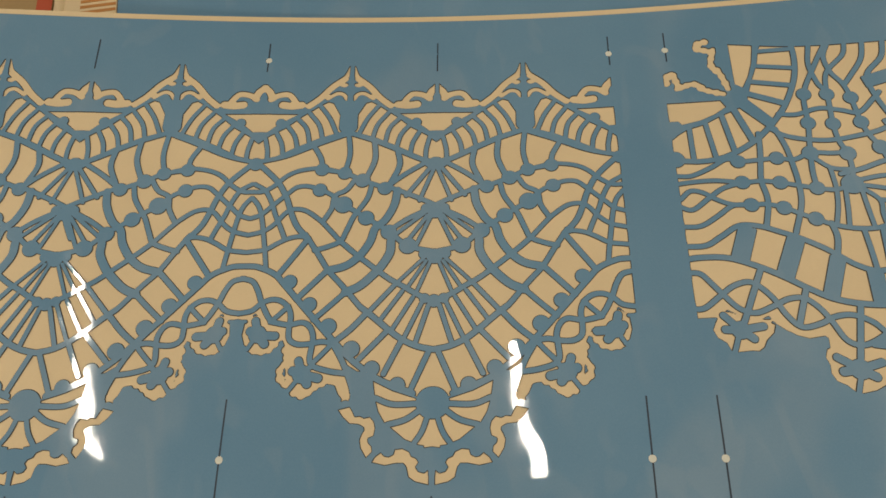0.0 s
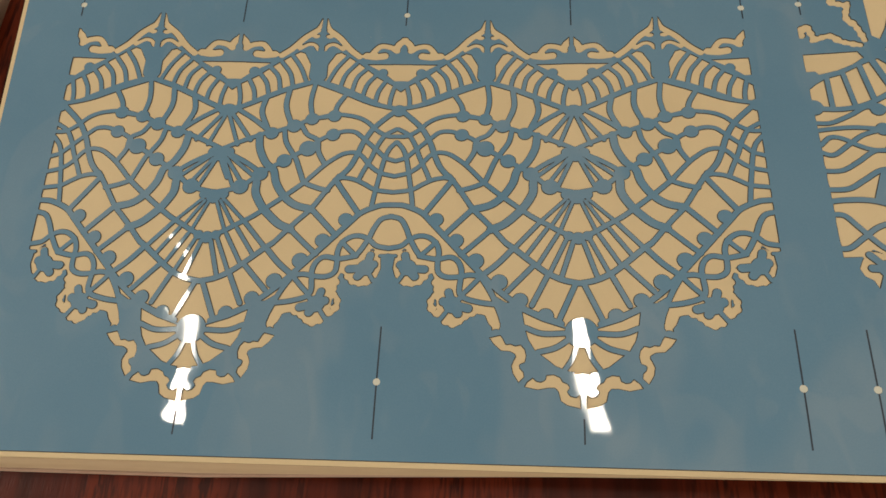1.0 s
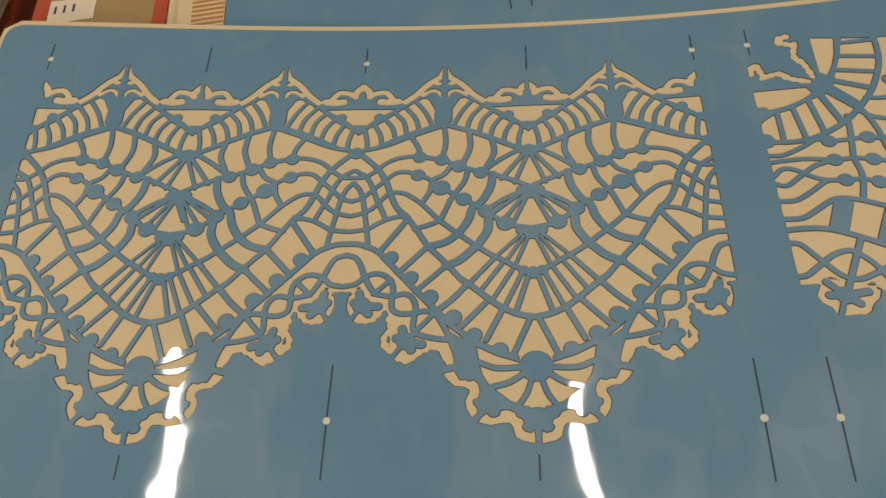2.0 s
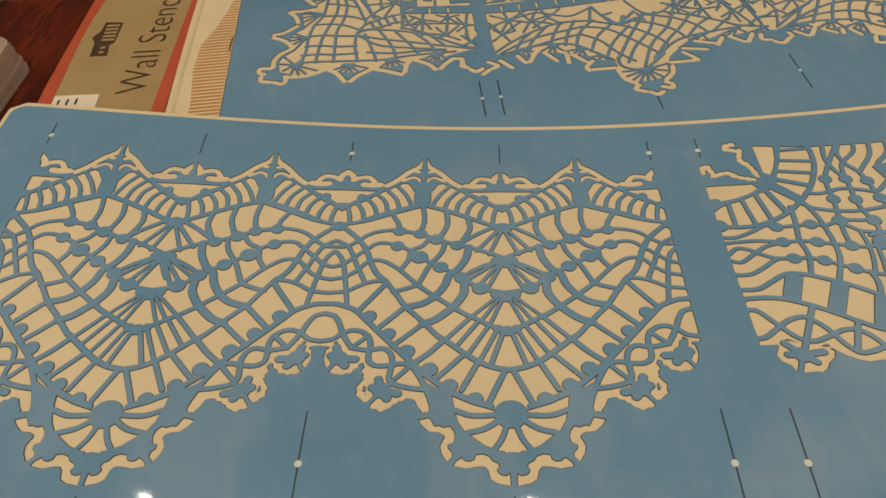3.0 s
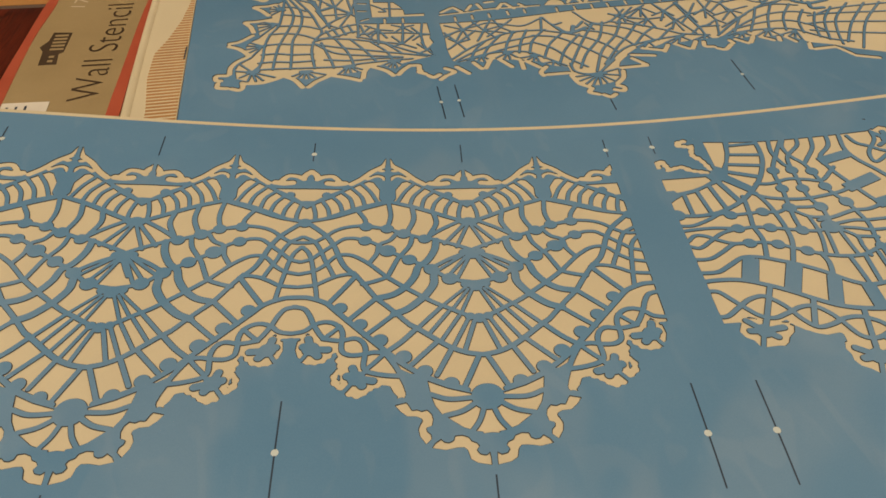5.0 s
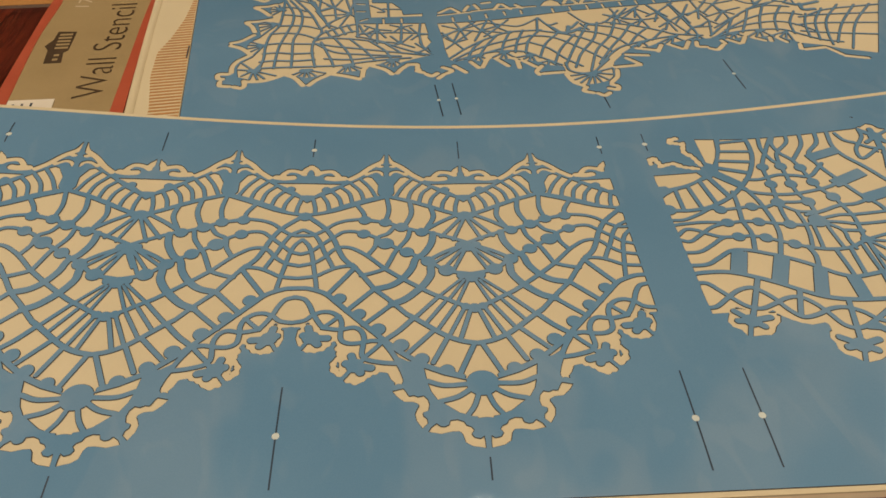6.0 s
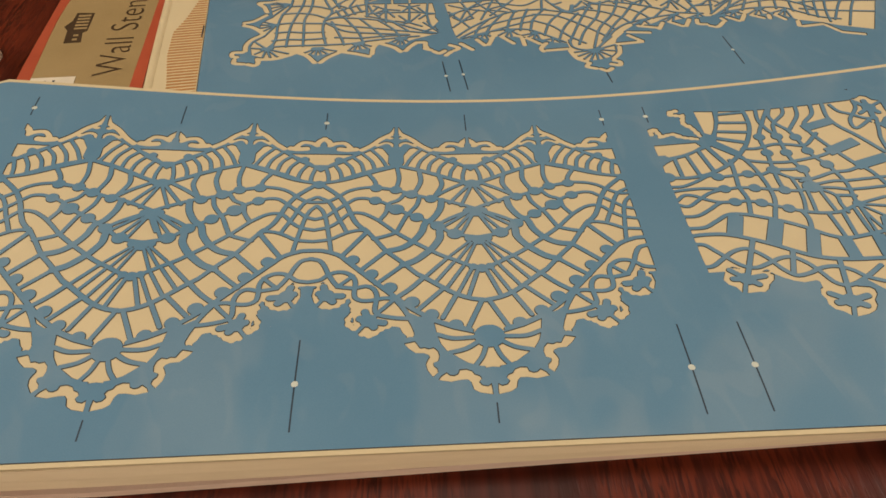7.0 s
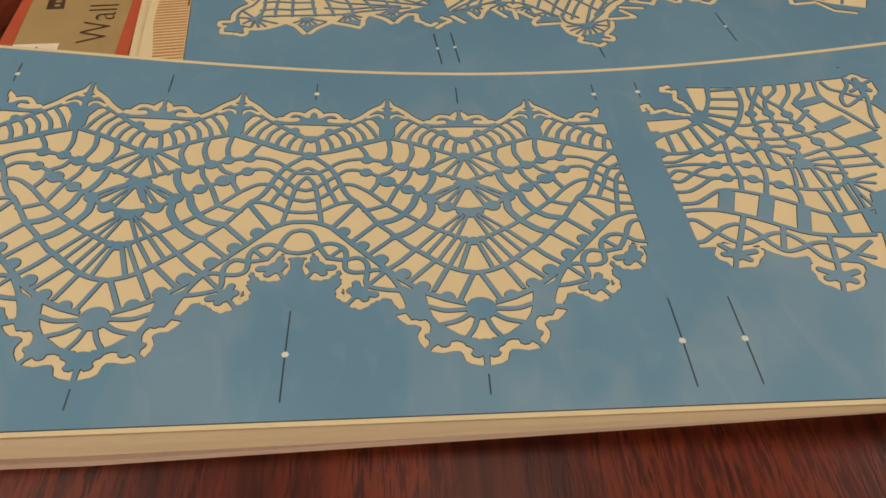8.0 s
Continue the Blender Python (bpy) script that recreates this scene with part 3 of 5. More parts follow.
    wide_bar(p, 11, 98.5, 8, 126.5, 15.5)
    wide_bar(p, 12, 106.5, -33, 136.5, -20.5)
    wide_bar(p, 12, 123.5, -57, 155, -48)
    p.bar(3.8, 130, 44.5, 127, 22.5, 131.5, 6, 143, -13, 157, -40.5)
    p.bar(3.4, 137, 42, 141, 30, 149.5, 23.5, 160, 14.5, 169.5, 11)
    p.bar(3.4, 161, 44.5, 159, 31.5, 146.5, 14, 147, -0.5, 168, 13.5)
    p.bar(3.4, 171.5, 12.5, 166.5, -5.5, 162.5, -19, 161, -36.5)
    # straight upper rim
    p.bar(20, 4, 65, 52, 58, 109, 56, 156, 56)
    # braid and stems
    p.bar(3.7, -57.5, -150, -48.5, -151, -41, -159.5, -33.5, -169, -24.5, -178.5, -14, -181.5, -2, -177, 10, -171.5, 20.5, -171.5, 29.5, -179, 36, -189.5, 43.5, -203, 55, -206, 71, -198, 88, -186)
    p.bar(3.7, -60, -177.5, -49.5, -177.5, -38.5, -169.5, -27, -161, -15.5, -158, -7.5, -163, 0, -172, 6.5, -184, 15, -192.5, 27.5, -190.5, 38.5, -185.5, 51, -184.5, 63, -190, 71, -198, 83.5, -204)
    p.bar(4.1, -6, -148.5, -23, -187.5)
    p.bar(4.1, 22.5, -165, 14, -189.5)
    p.bar(4.1, 57, -177.5, 48.5, -218.5)


def corner_flowers(p):
    # lobed edging round each flower, with the flower left standing in it
    p.hole(0.44, -61, -179, -50, -179.5, -32.5, -180.5, -20, -185.5, -0.5, -187, -6, -188.5, -2.5, -190.5, -4.5, -196.5, -10, -201.5, -12.5, -206.5, -16.5, -209.5, -21, -209, -31.5, -210, -35, -209, -37.5, -203, -43, -199.5, -45.5, -193.5, -43, -188, -41, -184.5, -56.5, -185)
    p.hole(0.44, -5.5, -186.5, 1, -182, 11.5, -189.5, 29.5, -192, 39.5, -201.5, 55.5, -207.5, 68, -209.5, 71, -212.5, 70.5, -217.5, 66, -223.5, 65.5, -229, 62, -234, 55.5, -237.5, 46, -239.5, 41.5, -238.5, 37, -234, 31, -231, 28, -225.5, 28.5, -220, 26.5, -214.5, 28.5, -208.5, 35, -206.5, 31, -199, 18.5, -201, 10.5, -198.5, 3, -193.5)
    p.disc(13, -26.5, -194)
    p.bar(5, -26.5, -194, -37, -183)
    p.bar(5.5, -26.5, -194, -37, -193.5)
    p.bar(5.5, -26.5, -194, -11, -191.5)
    p.bar(5.5, -26.5, -194, -18.5, -200.5)
    p.bar(3.4, -27, -194, -33.5, -211)
    p.bar(4.1, -26.5, -194, -20, -181)
    p.disc(14, 47.5, -223)
    p.bar(5.5, 47.5, -223, 34, -214.5)
    p.bar(6, 47.5, -223, 36.5, -224.5)
    p.bar(5.5, 47.5, -223, 62.5, -218.5)
    p.bar(6, 47.5, -223, 57, -228.5)
    p.bar(3.4, 48.5, -223, 43, -239.5)
    p.bar(4.1, 47.5, -223, 50.5, -209.5)


def back_corner(p):
    # field of the corner
    p.hole(0.62, -168, 281.5, -159.5, 278.5, -146.5, 266.5, -133, 273.5, -122, 260, -108, 271, -80.5, 268, -81, 185, 7, 172.5, 7.5, 144.5, 5.5, 135.5, 9, 123.5, 2, 109.5, 7, 94.5, -4.5, 92, -18.5, 88, -32.5, 83.5, -40.5, 73.5, -49, 75.5, -54.5, 83, -72, 83.5, -78.5, 73.5, -103, 71.5, -123, 73, -135, 68.5, -146.5, 67, -160.5, 74.5, -170.5, 82, -189, 72, -207.5, 71, -225, 81, -227, 100, -223.5, 111, -209, 123.5, -215.5, 135.5, -216, 153.5, -209, 163, -200, 170, -202, 188.5, -204, 205, -184, 212.5, -187, 226, -189, 244.5, -178, 255.5, -169.5, 262)
    # pineapple net
    p.bar(2.5, -169.5, 265, -172.5, 228, -177.5, 195.5, -188, 174.5, -194, 148, -196, 119, -201.5, 94)
    p.bar(2.5, -169, 264.5, -159.5, 229.5, -160, 203.5, -168, 175.5, -177, 146, -181.5, 117.5, -184, 94)
    p.bar(2.5, -162.5, 263.5, -150, 232, -148, 205.5, -152.5, 180, -160, 156.5, -162, 121, -163.5, 92)
    p.bar(2.5, -157.5, 268.5, -137.5, 224, -128.5, 190.5, -124.5, 171, -134.5, 150.5, -138, 124.5, -135.5, 89)
    p.bar(2.5, -172.5, 245, -156.5, 241, -142.5, 229)
    p.bar(2.5, -173.5, 225, -159.5, 221, -136.5, 211.5)
    p.bar(2.5, -178.5, 195.5, -160, 193.5, -141.5, 188.5, -127.5, 180)
    p.bar(2.5, -188, 176.5, -168, 175.5, -148, 168.5, -131.5, 155.5)
    p.bar(2.5, -194.5, 151, -175.5, 151, -157, 147, -134.5, 143)
    p.bar(2.5, -197, 129.5, -179.5, 129, -160.5, 124, -136.5, 121.5)
    p.bar(2.5, -200.5, 111, -182.5, 111, -160.5, 107, -135.5, 106)
    p.bar(2.5, -204, 96.5, -183.5, 95.5, -160.5, 93, -136, 90.5, -105, 88, -81.5, 91, -52, 92.5, -21, 92)
    # wing
    p.bar(2.5, -135.5, 150, -120.5, 155, -102, 151.5, -78, 144.5, -48.5, 131, -20.5, 109, 4.5, 94)
    p.bar(2.5, -136, 145.5, -109, 133, -73.5, 120.5, -38.5, 108, -3, 95.5)
    p.bar(2.5, -131.5, 141.5, -109.5, 119, -74.5, 108, -32.5, 98)
    p.bar(2.5, -123.5, 106, -93, 99.5, -63.5, 99.5, -32.5, 97)
    p.bar(2.5, -126, 146, -116.5, 105, -113.5, 86.5)
    p.bar(2.5, -109, 153, -95, 117, -90, 88.5)
    p.bar(2.5, -91, 149.5, -74, 117.5, -63, 92)
    p.bar(2.5, -67.5, 140.5, -50, 114, -45, 95)
    p.bar(2.5, -49.5, 133, -31.5, 106)
    p.bar(2.5, -135.5, 149, -126.5, 165, -107.5, 176.5, -88, 183, -79, 184)
    p.bar(2.5, -128, 155.5, -108, 158.5, -89, 166, -78.5, 166)
    p.bar(2.5, -119, 174, -113, 155)
    p.bar(2.5, -110.5, 178, -104, 157.5)
    p.bar(2.5, -101, 181.5, -95, 160.5)
    p.bar(2.5, -91.5, 184.5, -86, 164.5)
    p.bar(2.5, -78.5, 188, -80.5, 151)
    # upper fans
    p.star(2.2, -105, 234, -126.5, 258.5, -112.5, 276.5, -88.5, 264, -84, 212.5, -104.5, 203.5, -127.5, 225)
    p.star(2.2, -86.5, 213, -114.5, 241.5, -119.5, 213.5, -115.5, 192.5, -100.5, 183.5, -80.5, 238, -79.5, 203.5)
    p.star(2.2, -126, 228, -142, 267, -131, 254, -121.5, 261, -109, 235.5, -118, 198.5)
    p.star(2.2, -116, 189, -129.5, 228, -125.5, 179, -106, 180.5, -101, 206)
    p.bar(2.5, -137.5, 269.5, -127.5, 229.5, -114, 180)
    p.bar(2.5, -153, 262.5, -129, 246)
    p.bar(2.5, -90.5, 272, -84, 215.5)
    # lattice
    p.star(2.2, -55, 166.5, -53.5, 181, -70, 179, -71.5, 158, -37.5, 161, -67, 147, -46, 144.5, -57.5, 132)
    p.star(2.2, -24, 167.5, -23, 177, -37, 175, -10.5, 170.5, -37, 155, -12.5, 152.5, -27, 138.5)
    p.star(2.2, -29, 127.5, -39.5, 147, -13, 146, -46, 134, -14, 115.5, -26.5, 147.5, -38, 125)
    p.star(2.2, -4, 145.5, 1.5, 177, -13, 164.5, 9.5, 144.5, -15, 134.5, -4, 122)
    p.star(2.2, -1, 108.5, -11, 124.5, 9.5, 123.5, -14, 101.5, 6, 96, -5.5, 127)
    p.star(2.2, -73, 162.5, -81.5, 153, -64, 175.5, -64.5, 147.5, -76, 180.5)
    p.bar(2.2, -78.5, 158.5, -55.5, 157.5, -25.5, 154, 9.5, 144)
    p.bar(2.2, -82, 153.5, -66, 145, -47, 133)
    # corner and lower fans
    p.star(2.2, -207.5, 92.5, -200.5, 103, -222.5, 113, -228, 98, -221, 83, -212, 73.5, -202, 69, -192.5, 69.5, -181.5, 77.5)
    p.star(2.2, -146, 85, -163, 75.5, -156, 71.5, -149.5, 66, -141.5, 65, -133.5, 67.5, -124, 74)
    p.star(2.2, -96.5, 88.5, -110, 71.5, -102.5, 70.5, -94, 69.5, -84, 71, -76, 74.5)
    p.star(2.2, -42.5, 91.5, -57.5, 83, -53, 76, -47, 72, -40.5, 71, -33, 79)
    p.bar(5, -212.5, 93, -201, 93)
    p.bar(5, -151, 84, -140.5, 83.5)
    p.bar(5, -101, 86.5, -91, 87)
    p.bar(5, -48, 89.5, -37.5, 89.5)
    # side fans
    p.star(2.2, -173, 238, -191.5, 244, -187.5, 253, -181, 260, -187.5, 225, -190.5, 234.5)
    p.star(2.2, -179.5, 201, -207.5, 205.5, -206.5, 194.5, -204.5, 183.5, -203, 169, -200.5, 210.5)
    p.star(2.2, -196, 149.5, -219, 154, -218.5, 144, -216, 133.5, -215, 162.5, -211, 123)
    p.bar(5, -179, 241.5, -170.5, 236.5)
    p.bar(5, -186, 203.5, -177.5, 199.5)
    p.bar(5, -202.5, 150.5, -194.5, 148.5)
    # edging ribbon
    p.cut(7.2, -210, 289, -215.5, 286.5, -211, 276, -203.5, 270.5, -195.5, 266, -188, 276.5, -182.5, 273)
    p.cut(7.2, -181, 253.5, -192.5, 250.5, -208.5, 250.5, -199.5, 240, -190, 225.5)
    p.cut(7.2, -186, 214.5, -204.5, 211.5, -219, 211.5, -212, 199.5, -208, 185)
    p.cut(7.2, -209, 177, -224, 164.5, -236, 161.5)
    p.cut(7.2, -236.5, 155, -225, 148, -216.5, 137.5, -212, 129)
    p.cut(7.2, -215, 126, -226.5, 117, -232.5, 105, -233, 92)
    p.cut(7.2, -236, 89.5, -247.5, 90.5, -248, 82.5, -242.5, 79.5)
    p.cut(7.2, -245.5, 73.5, -245, 66, -234.5, 62.5)
    p.cut(7.2, -229, 61, -221, 57, -217, 62, -218, 71.5)
    p.cut(7.2, -214.5, 69.5, -197.5, 68, -183.5, 72, -172, 78)
    p.cut(7.2, -168.5, 76.5, -159, 68, -150.5, 51.5)
    p.cut(7.2, -143.5, 51, -135, 60.5, -121, 69.5)
    p.cut(7.2, -116, 70.5, -100.5, 63.5, -85.5, 55)
    p.cut(7.2, -81.5, 60, -79, 73.5, -75, 80.5)
    p.cut(7.2, -68.5, 81.5, -54, 70.5, -47, 59.5)
    p.cut(7.2, -40.5, 60.5, -35, 68.5, -25.5, 77.5)
    p.cut(7.2, -22.5, 77, -15.5, 75.5, -16, 67.5)
    p.cut(7.2, -14.5, 64, -17, 61.5, -10.5, 57)
    p.cut(7.2, -7, 52.5, -1.5, 48, 5.5, 52.5)
    # bracket piece
    p.hole(0.62, -59, 258.5, -54.5, 261, -55, 238.5, -29, 234, -18.5, 214.5, -18, 199.5, 7, 198, 6.5, 191.5, -60, 198.5)
    p.bar(2.2, -34, 239.5, -37.5, 192)
    p.bar(2.2, -57.5, 231.5, -45.5, 219.5, -41.5, 211, -49.5, 212)
    p.bar(2.2, -42, 219.5, -15, 213.5)
    p.cut(3.9, -75, 238, -65.5, 235.5)
    p.cut(3.9, -76.5, 217.5, -66.5, 215.5)
    p.cut(3.9, -74, 191, -65, 195)
    p.cut(3.9, -44.5, 191.5, -45, 182)
    p.cut(3.9, -21.5, 189, -22, 179.5)


def back_border(p):
    # field of the border
    p.hole(0.62, 22.5, 169, 65, 167, 109, 167.5, 203.5, 175.5, 287, 176, 369, 178, 478.5, 181.5, 634, 178, 537, 14, 499, 30, 483, 40.5, 456, 51, 443, 65, 431, 74.5, 413, 71.5, 395.5, 77.5, 380, 72.5, 369, 81.5, 349.5, 78.5, 330.5, 80.5, 316.5, 78.5, 299, 75.5, 285.5, 79, 268.5, 71.5, 252.5, 73, 234.5, 61.5, 218, 45.5, 210, 29.5, 207, 15, 198, 6, 181.5, 1.5, 168.5, 3, 159, 12.5, 155, 29.5, 155, 44, 138, 50, 125, 61, 110.5, 66, 101, 74, 92, 69, 79.5, 77.5, 62.5, 68.5, 50, 78, 30.5, 74.5, 24.5, 80, 22.5, 105, 23.5, 128.5)
    # first net, rows
    p.bar(2.5, 24.5, 82.5, 47.5, 102.5, 76.5, 121, 108.5, 133.5, 149.5, 132.5)
    p.bar(2.5, 30, 79.5, 52.5, 94.5, 81, 108, 115, 116.5, 134, 121)
    p.bar(2.5, 42.5, 78.5, 71, 89, 101.5, 99.5, 128.5, 105)
    p.bar(2.5, 29.5, 76.5, 57.5, 85.5, 83.5, 90, 114.5, 85.5, 133, 69.5, 154, 47.5)
    p.bar(2.5, 126, 107, 147.5, 88.5, 162.5, 60.5, 177.5, 41.5)
    p.bar(2.5, 131, 121.5, 160, 112, 185, 84.5, 206.5, 54.5)
    p.bar(2.5, 146.5, 131.5, 186, 112.5, 212, 87.5, 223, 67)
    p.bar(2.5, 194.5, 124.5, 219.5, 113.5, 237.5, 97.5, 246.5, 79.5)
    p.bar(2.5, 208.5, 137.5, 243, 124, 263.5, 106, 274.5, 86)
    p.bar(2.5, 233, 140, 269.5, 124, 297.5, 106.5, 313, 95.5, 344.5, 87.5)
    # first net, columns
    p.bar(2.5, 70.5, 117, 57, 101.5, 46.5, 79.5)
    p.bar(2.5, 92.5, 129.5, 74, 105.5, 63, 86.5)
    p.bar(2.5, 110, 135.5, 97, 109.5, 89.5, 88)
    p.bar(2.5, 126.5, 136, 113, 107.5, 106, 84.5)
    p.bar(2.5, 146, 131.5, 128, 109, 118, 81.5)
    p.bar(2.5, 166, 119.5, 146.5, 98, 132.5, 68)
    p.bar(2.5, 188, 115.5, 162.5, 84, 148, 55)
    p.bar(2.5, 210.5, 136.5, 184.5, 94, 158.5, 46)
    p.bar(2.5, 224.5, 140, 210, 103.5, 184, 69.5, 169, 40)
    p.bar(2.5, 247.5, 137.5, 230, 104.5, 204.5, 73.5, 185, 30)
    p.bar(2.5, 266, 130.5, 246, 102.5, 226, 80, 199.5, 44)
    p.bar(2.5, 286, 119, 266, 102.5, 247, 79)
    p.bar(2.5, 303.5, 111, 279, 86.5)
    p.bar(2.5, 159.5, 51.5, 160, 35, 172, 26.5, 188, 28, 206.5, 48.5, 221.5, 65.5, 241.5, 79, 277, 87.5, 313.5, 92.5)
    # medallion fan
    p.star(2.2, 185.5, 25, 157, 23, 158.5, 13, 164, 5, 171, -0.5, 181, -1.5, 190.5, 1, 200.5, 6, 210, 17.5, 215, 33, 212.5, 51.5)
    p.bar(5, 177.5, 24.5, 193, 25.5)
    # blue flower in the net
    p.bar(5, 165, 135, 172.5, 122.5, 183.5, 121.5, 200.5, 129.5)
    p.bar(5, 181, 121.5, 186, 135.5)
    p.bar(3.1, 189, 132, 200.5, 145)
    p.bar(3.1, 160.5, 143.5, 166.5, 130.5)
    p.bar(2.5, 153, 163.5, 161, 144, 173.5, 146.5)
    p.bar(2.5, 203, 140.5, 209, 124)
    p.bar(2.5, 151.5, 163.5, 143.5, 128)
    # top arcs
    p.bar(2.2, 22, 132, 42, 147, 63, 154.5, 84, 161, 106, 152, 125, 147, 150, 161.5)
    p.bar(2.2, 195.5, 171, 211, 140.5, 234, 139.5, 261, 167)
    # star lattice
    p.star(2.2, 49, 149.5, 28, 163, 44.5, 169, 70.5, 166, 73.5, 139.5, 37.5, 125, 52.5, 127, 22.5, 137.5)
    p.star(2.2, 37.5, 119, 25, 145.5, 24.5, 106, 53, 124.5, 64, 145, 45.5, 100.5, 28, 130.5)
    p.star(2.2, 74.5, 143.5, 63.5, 167.5, 86, 166.5, 99, 152, 85.5, 124, 62.5, 119.5, 99, 133.5)
    p.star(2.2, 96.5, 147.5, 91, 167, 113.5, 165, 110.5, 131.5, 76, 128)
    p.star(2.2, 254.5, 150.5, 238.5, 158.5, 252, 173, 273, 170.5, 290, 173.5, 271, 141.5, 253.5, 132, 241, 132.5)
    p.star(2.2, 284.5, 168, 262, 147, 277, 145.5, 298.5, 149.5)
    p.star(2.2, 283, 137.5, 259.5, 144, 281.5, 163.5, 305.5, 139, 286, 117, 271.5, 121.5, 263.5, 127)
    p.star(2.2, 311, 155, 302.5, 175.5, 336.5, 175, 298.5, 131, 292, 145.5, 318.5, 141)
    p.star(2.2, 315, 127.5, 309, 153.5, 341.5, 143.5, 299.5, 116.5, 317.5, 103, 305, 108.5)
    p.star(2.2, 339, 141.5, 333.5, 174, 356, 167.5, 360, 147, 321, 119.5, 341.5, 120)
    p.star(2.2, 340, 108.5, 335, 140.5, 356, 112.5, 325, 94, 339.5, 88.5, 365, 107.5)
    p.star(2.2, 364.5, 152.5, 364, 176.5, 384.5, 176, 345, 139, 371.5, 134.5, 356.5, 128.5)
    p.star(2.2, 390, 164, 375, 172, 403, 175.5, 368, 142.5, 390.5, 140, 418.5, 169)
    p.star(2.2, 395, 142.5, 388.5, 160.5, 406, 133.5, 369, 133, 375.5, 120, 420, 149)
    p.star(2.2, 367.5, 122, 362, 148, 375.5, 111.5, 351.5, 111, 356.5, 86.5)
    p.star(2.2, 395, 122, 395, 145.5, 367.5, 103, 409.5, 128.5)
    p.bar(2.2, 239.5, 159, 271, 124)
    p.bar(2.2, 302.5, 173.5, 330.5, 94)
    p.bar(2.2, 331, 173.5, 339.5, 100)
    p.bar(2.2, 417.5, 177.5, 441.5, 157, 479, 180)
    p.bar(2.2, 499.5, 175.5, 526.5, 155, 572.5, 160)
    # second net, rows
    p.bar(2.5, 354.5, 85, 387.5, 113, 423.5, 139.5, 455.5, 148.5, 485, 141)
    p.bar(2.5, 361.5, 82, 399.5, 108.5, 434, 124.5, 469.5, 126.5, 491.5, 118)
    p.bar(2.5, 379, 96, 418, 105.5, 453, 106, 474, 94, 490, 75.5)
    p.bar(2.5, 355.5, 79.5, 383.5, 88, 418, 90, 449.5, 85.5, 468.5, 69.5, 487, 54, 509, 45)
    p.bar(2.5, 501.5, 116.5, 532.5, 126.5, 606, 128.5)
    p.bar(2.5, 485.5, 112.5, 519, 114, 594, 107.5)
    p.bar(2.5, 472.5, 94, 508, 93.5, 579, 83)
    p.bar(2.5, 471.5, 78.5, 502, 69, 563, 55.5)
    # second net, columns
    p.bar(2.5, 398, 121.5, 375.5, 86)
    p.bar(2.5, 429.5, 144.5, 415, 117, 397.5, 87)
    p.bar(2.5, 453, 150, 434.5, 118, 421, 85.5)
    p.bar(2.5, 476.5, 146, 454, 116, 442, 83.5)
    p.bar(2.5, 486, 128.5, 467.5, 101.5, 460.5, 74)
    p.bar(2.5, 498, 119.5, 484, 93, 475, 61.5)
    p.bar(2.5, 525, 130, 500, 98, 484, 54)
    p.bar(2.5, 550.5, 136.5, 518, 102.5, 502, 69, 494, 41)
    p.bar(2.5, 572.5, 133, 531, 88, 502, 45)
    p.bar(2.5, 593.5, 132, 548.5, 86, 513, 29)
    p.bar(5, 487, 150.5, 502.5, 143.5, 528.5, 148)
    p.bar(5, 503, 146, 500.5, 131, 515.5, 129.5)
    p.star(2.2, 472.5, 158.5, 478.5, 183.5, 454.5, 150, 487, 154.5, 505, 179)
    p.star(2.2, 497.5, 165, 484.5, 181.5, 526, 177, 496.5, 149, 483, 152)
    p.star(2.2, 442.5, 151, 426, 141, 449, 183, 470.5, 176.5, 465.5, 156.5)
    # lower fans
    p.star(2.2, 60.5, 85.5, 46.5, 77.5, 53, 71.5, 62.5, 66.5, 72, 69.5)
    p.star(2.2, 93, 88, 77, 77.5, 84, 71, 92, 66.5, 103, 72)
    p.star(2.2, 123.5, 76, 102, 72, 108.5, 64.5, 117.5, 61, 125, 58.5)
    p.star(2.2, 141.5, 59, 128.5, 56.5, 137.5, 49, 150.5, 44)
    p.star(2.2, 265.5, 84, 232.5, 60, 242.5, 67, 254, 70, 269.5, 69.5, 248, 74.5)
    p.star(2.2, 308, 90.5, 283.5, 77.5, 292, 75.5, 299.5, 73, 318.5, 76.5)
    p.star(2.2, 339.5, 87, 321.5, 79, 332.5, 78, 343.5, 78)
    p.star(2.2, 386, 86, 368.5, 80.5, 374.5, 73, 383, 70.5, 396, 76)
    p.star(2.2, 420.5, 88.5, 399, 75, 406.5, 70.5, 417, 69, 429.5, 73)
    p.star(2.2, 452.5, 81, 429.5, 73.5, 435.5, 66, 442.5, 61, 450.5, 56)
    p.bar(4.3, 55.5, 83, 65, 85.5)
    p.bar(4.3, 88.5, 87, 97.5, 87.5)
    p.bar(4.3, 119.5, 77, 128, 74.5)
    p.bar(4.3, 261, 82.5, 271, 85)
    p.bar(4.3, 303.5, 89, 312.5, 92)
    p.bar(4.3, 381.5, 84.5, 390, 85.5)
    p.bar(4.3, 416, 87.5, 425.5, 88)
    # rail
    p.cut(4.7, 26.5, 190, 69.5, 192.5)
    p.cut(4.7, 72.5, 194.5, 101, 196)
    p.cut(4.7, 108, 195.5, 156.5, 194.5)
    p.cut(4.7, 194, 192, 236.5, 193)
    p.cut(4.7, 243.5, 193.5, 286.5, 195)
    p.cut(4.7, 293.5, 195.5, 337, 197)
    p.cut(4.7, 340, 195, 387.5, 197)
    p.cut(4.7, 395.5, 199.5, 442.5, 198.5)
    p.cut(4.7, 446.5, 200, 480, 200.5)
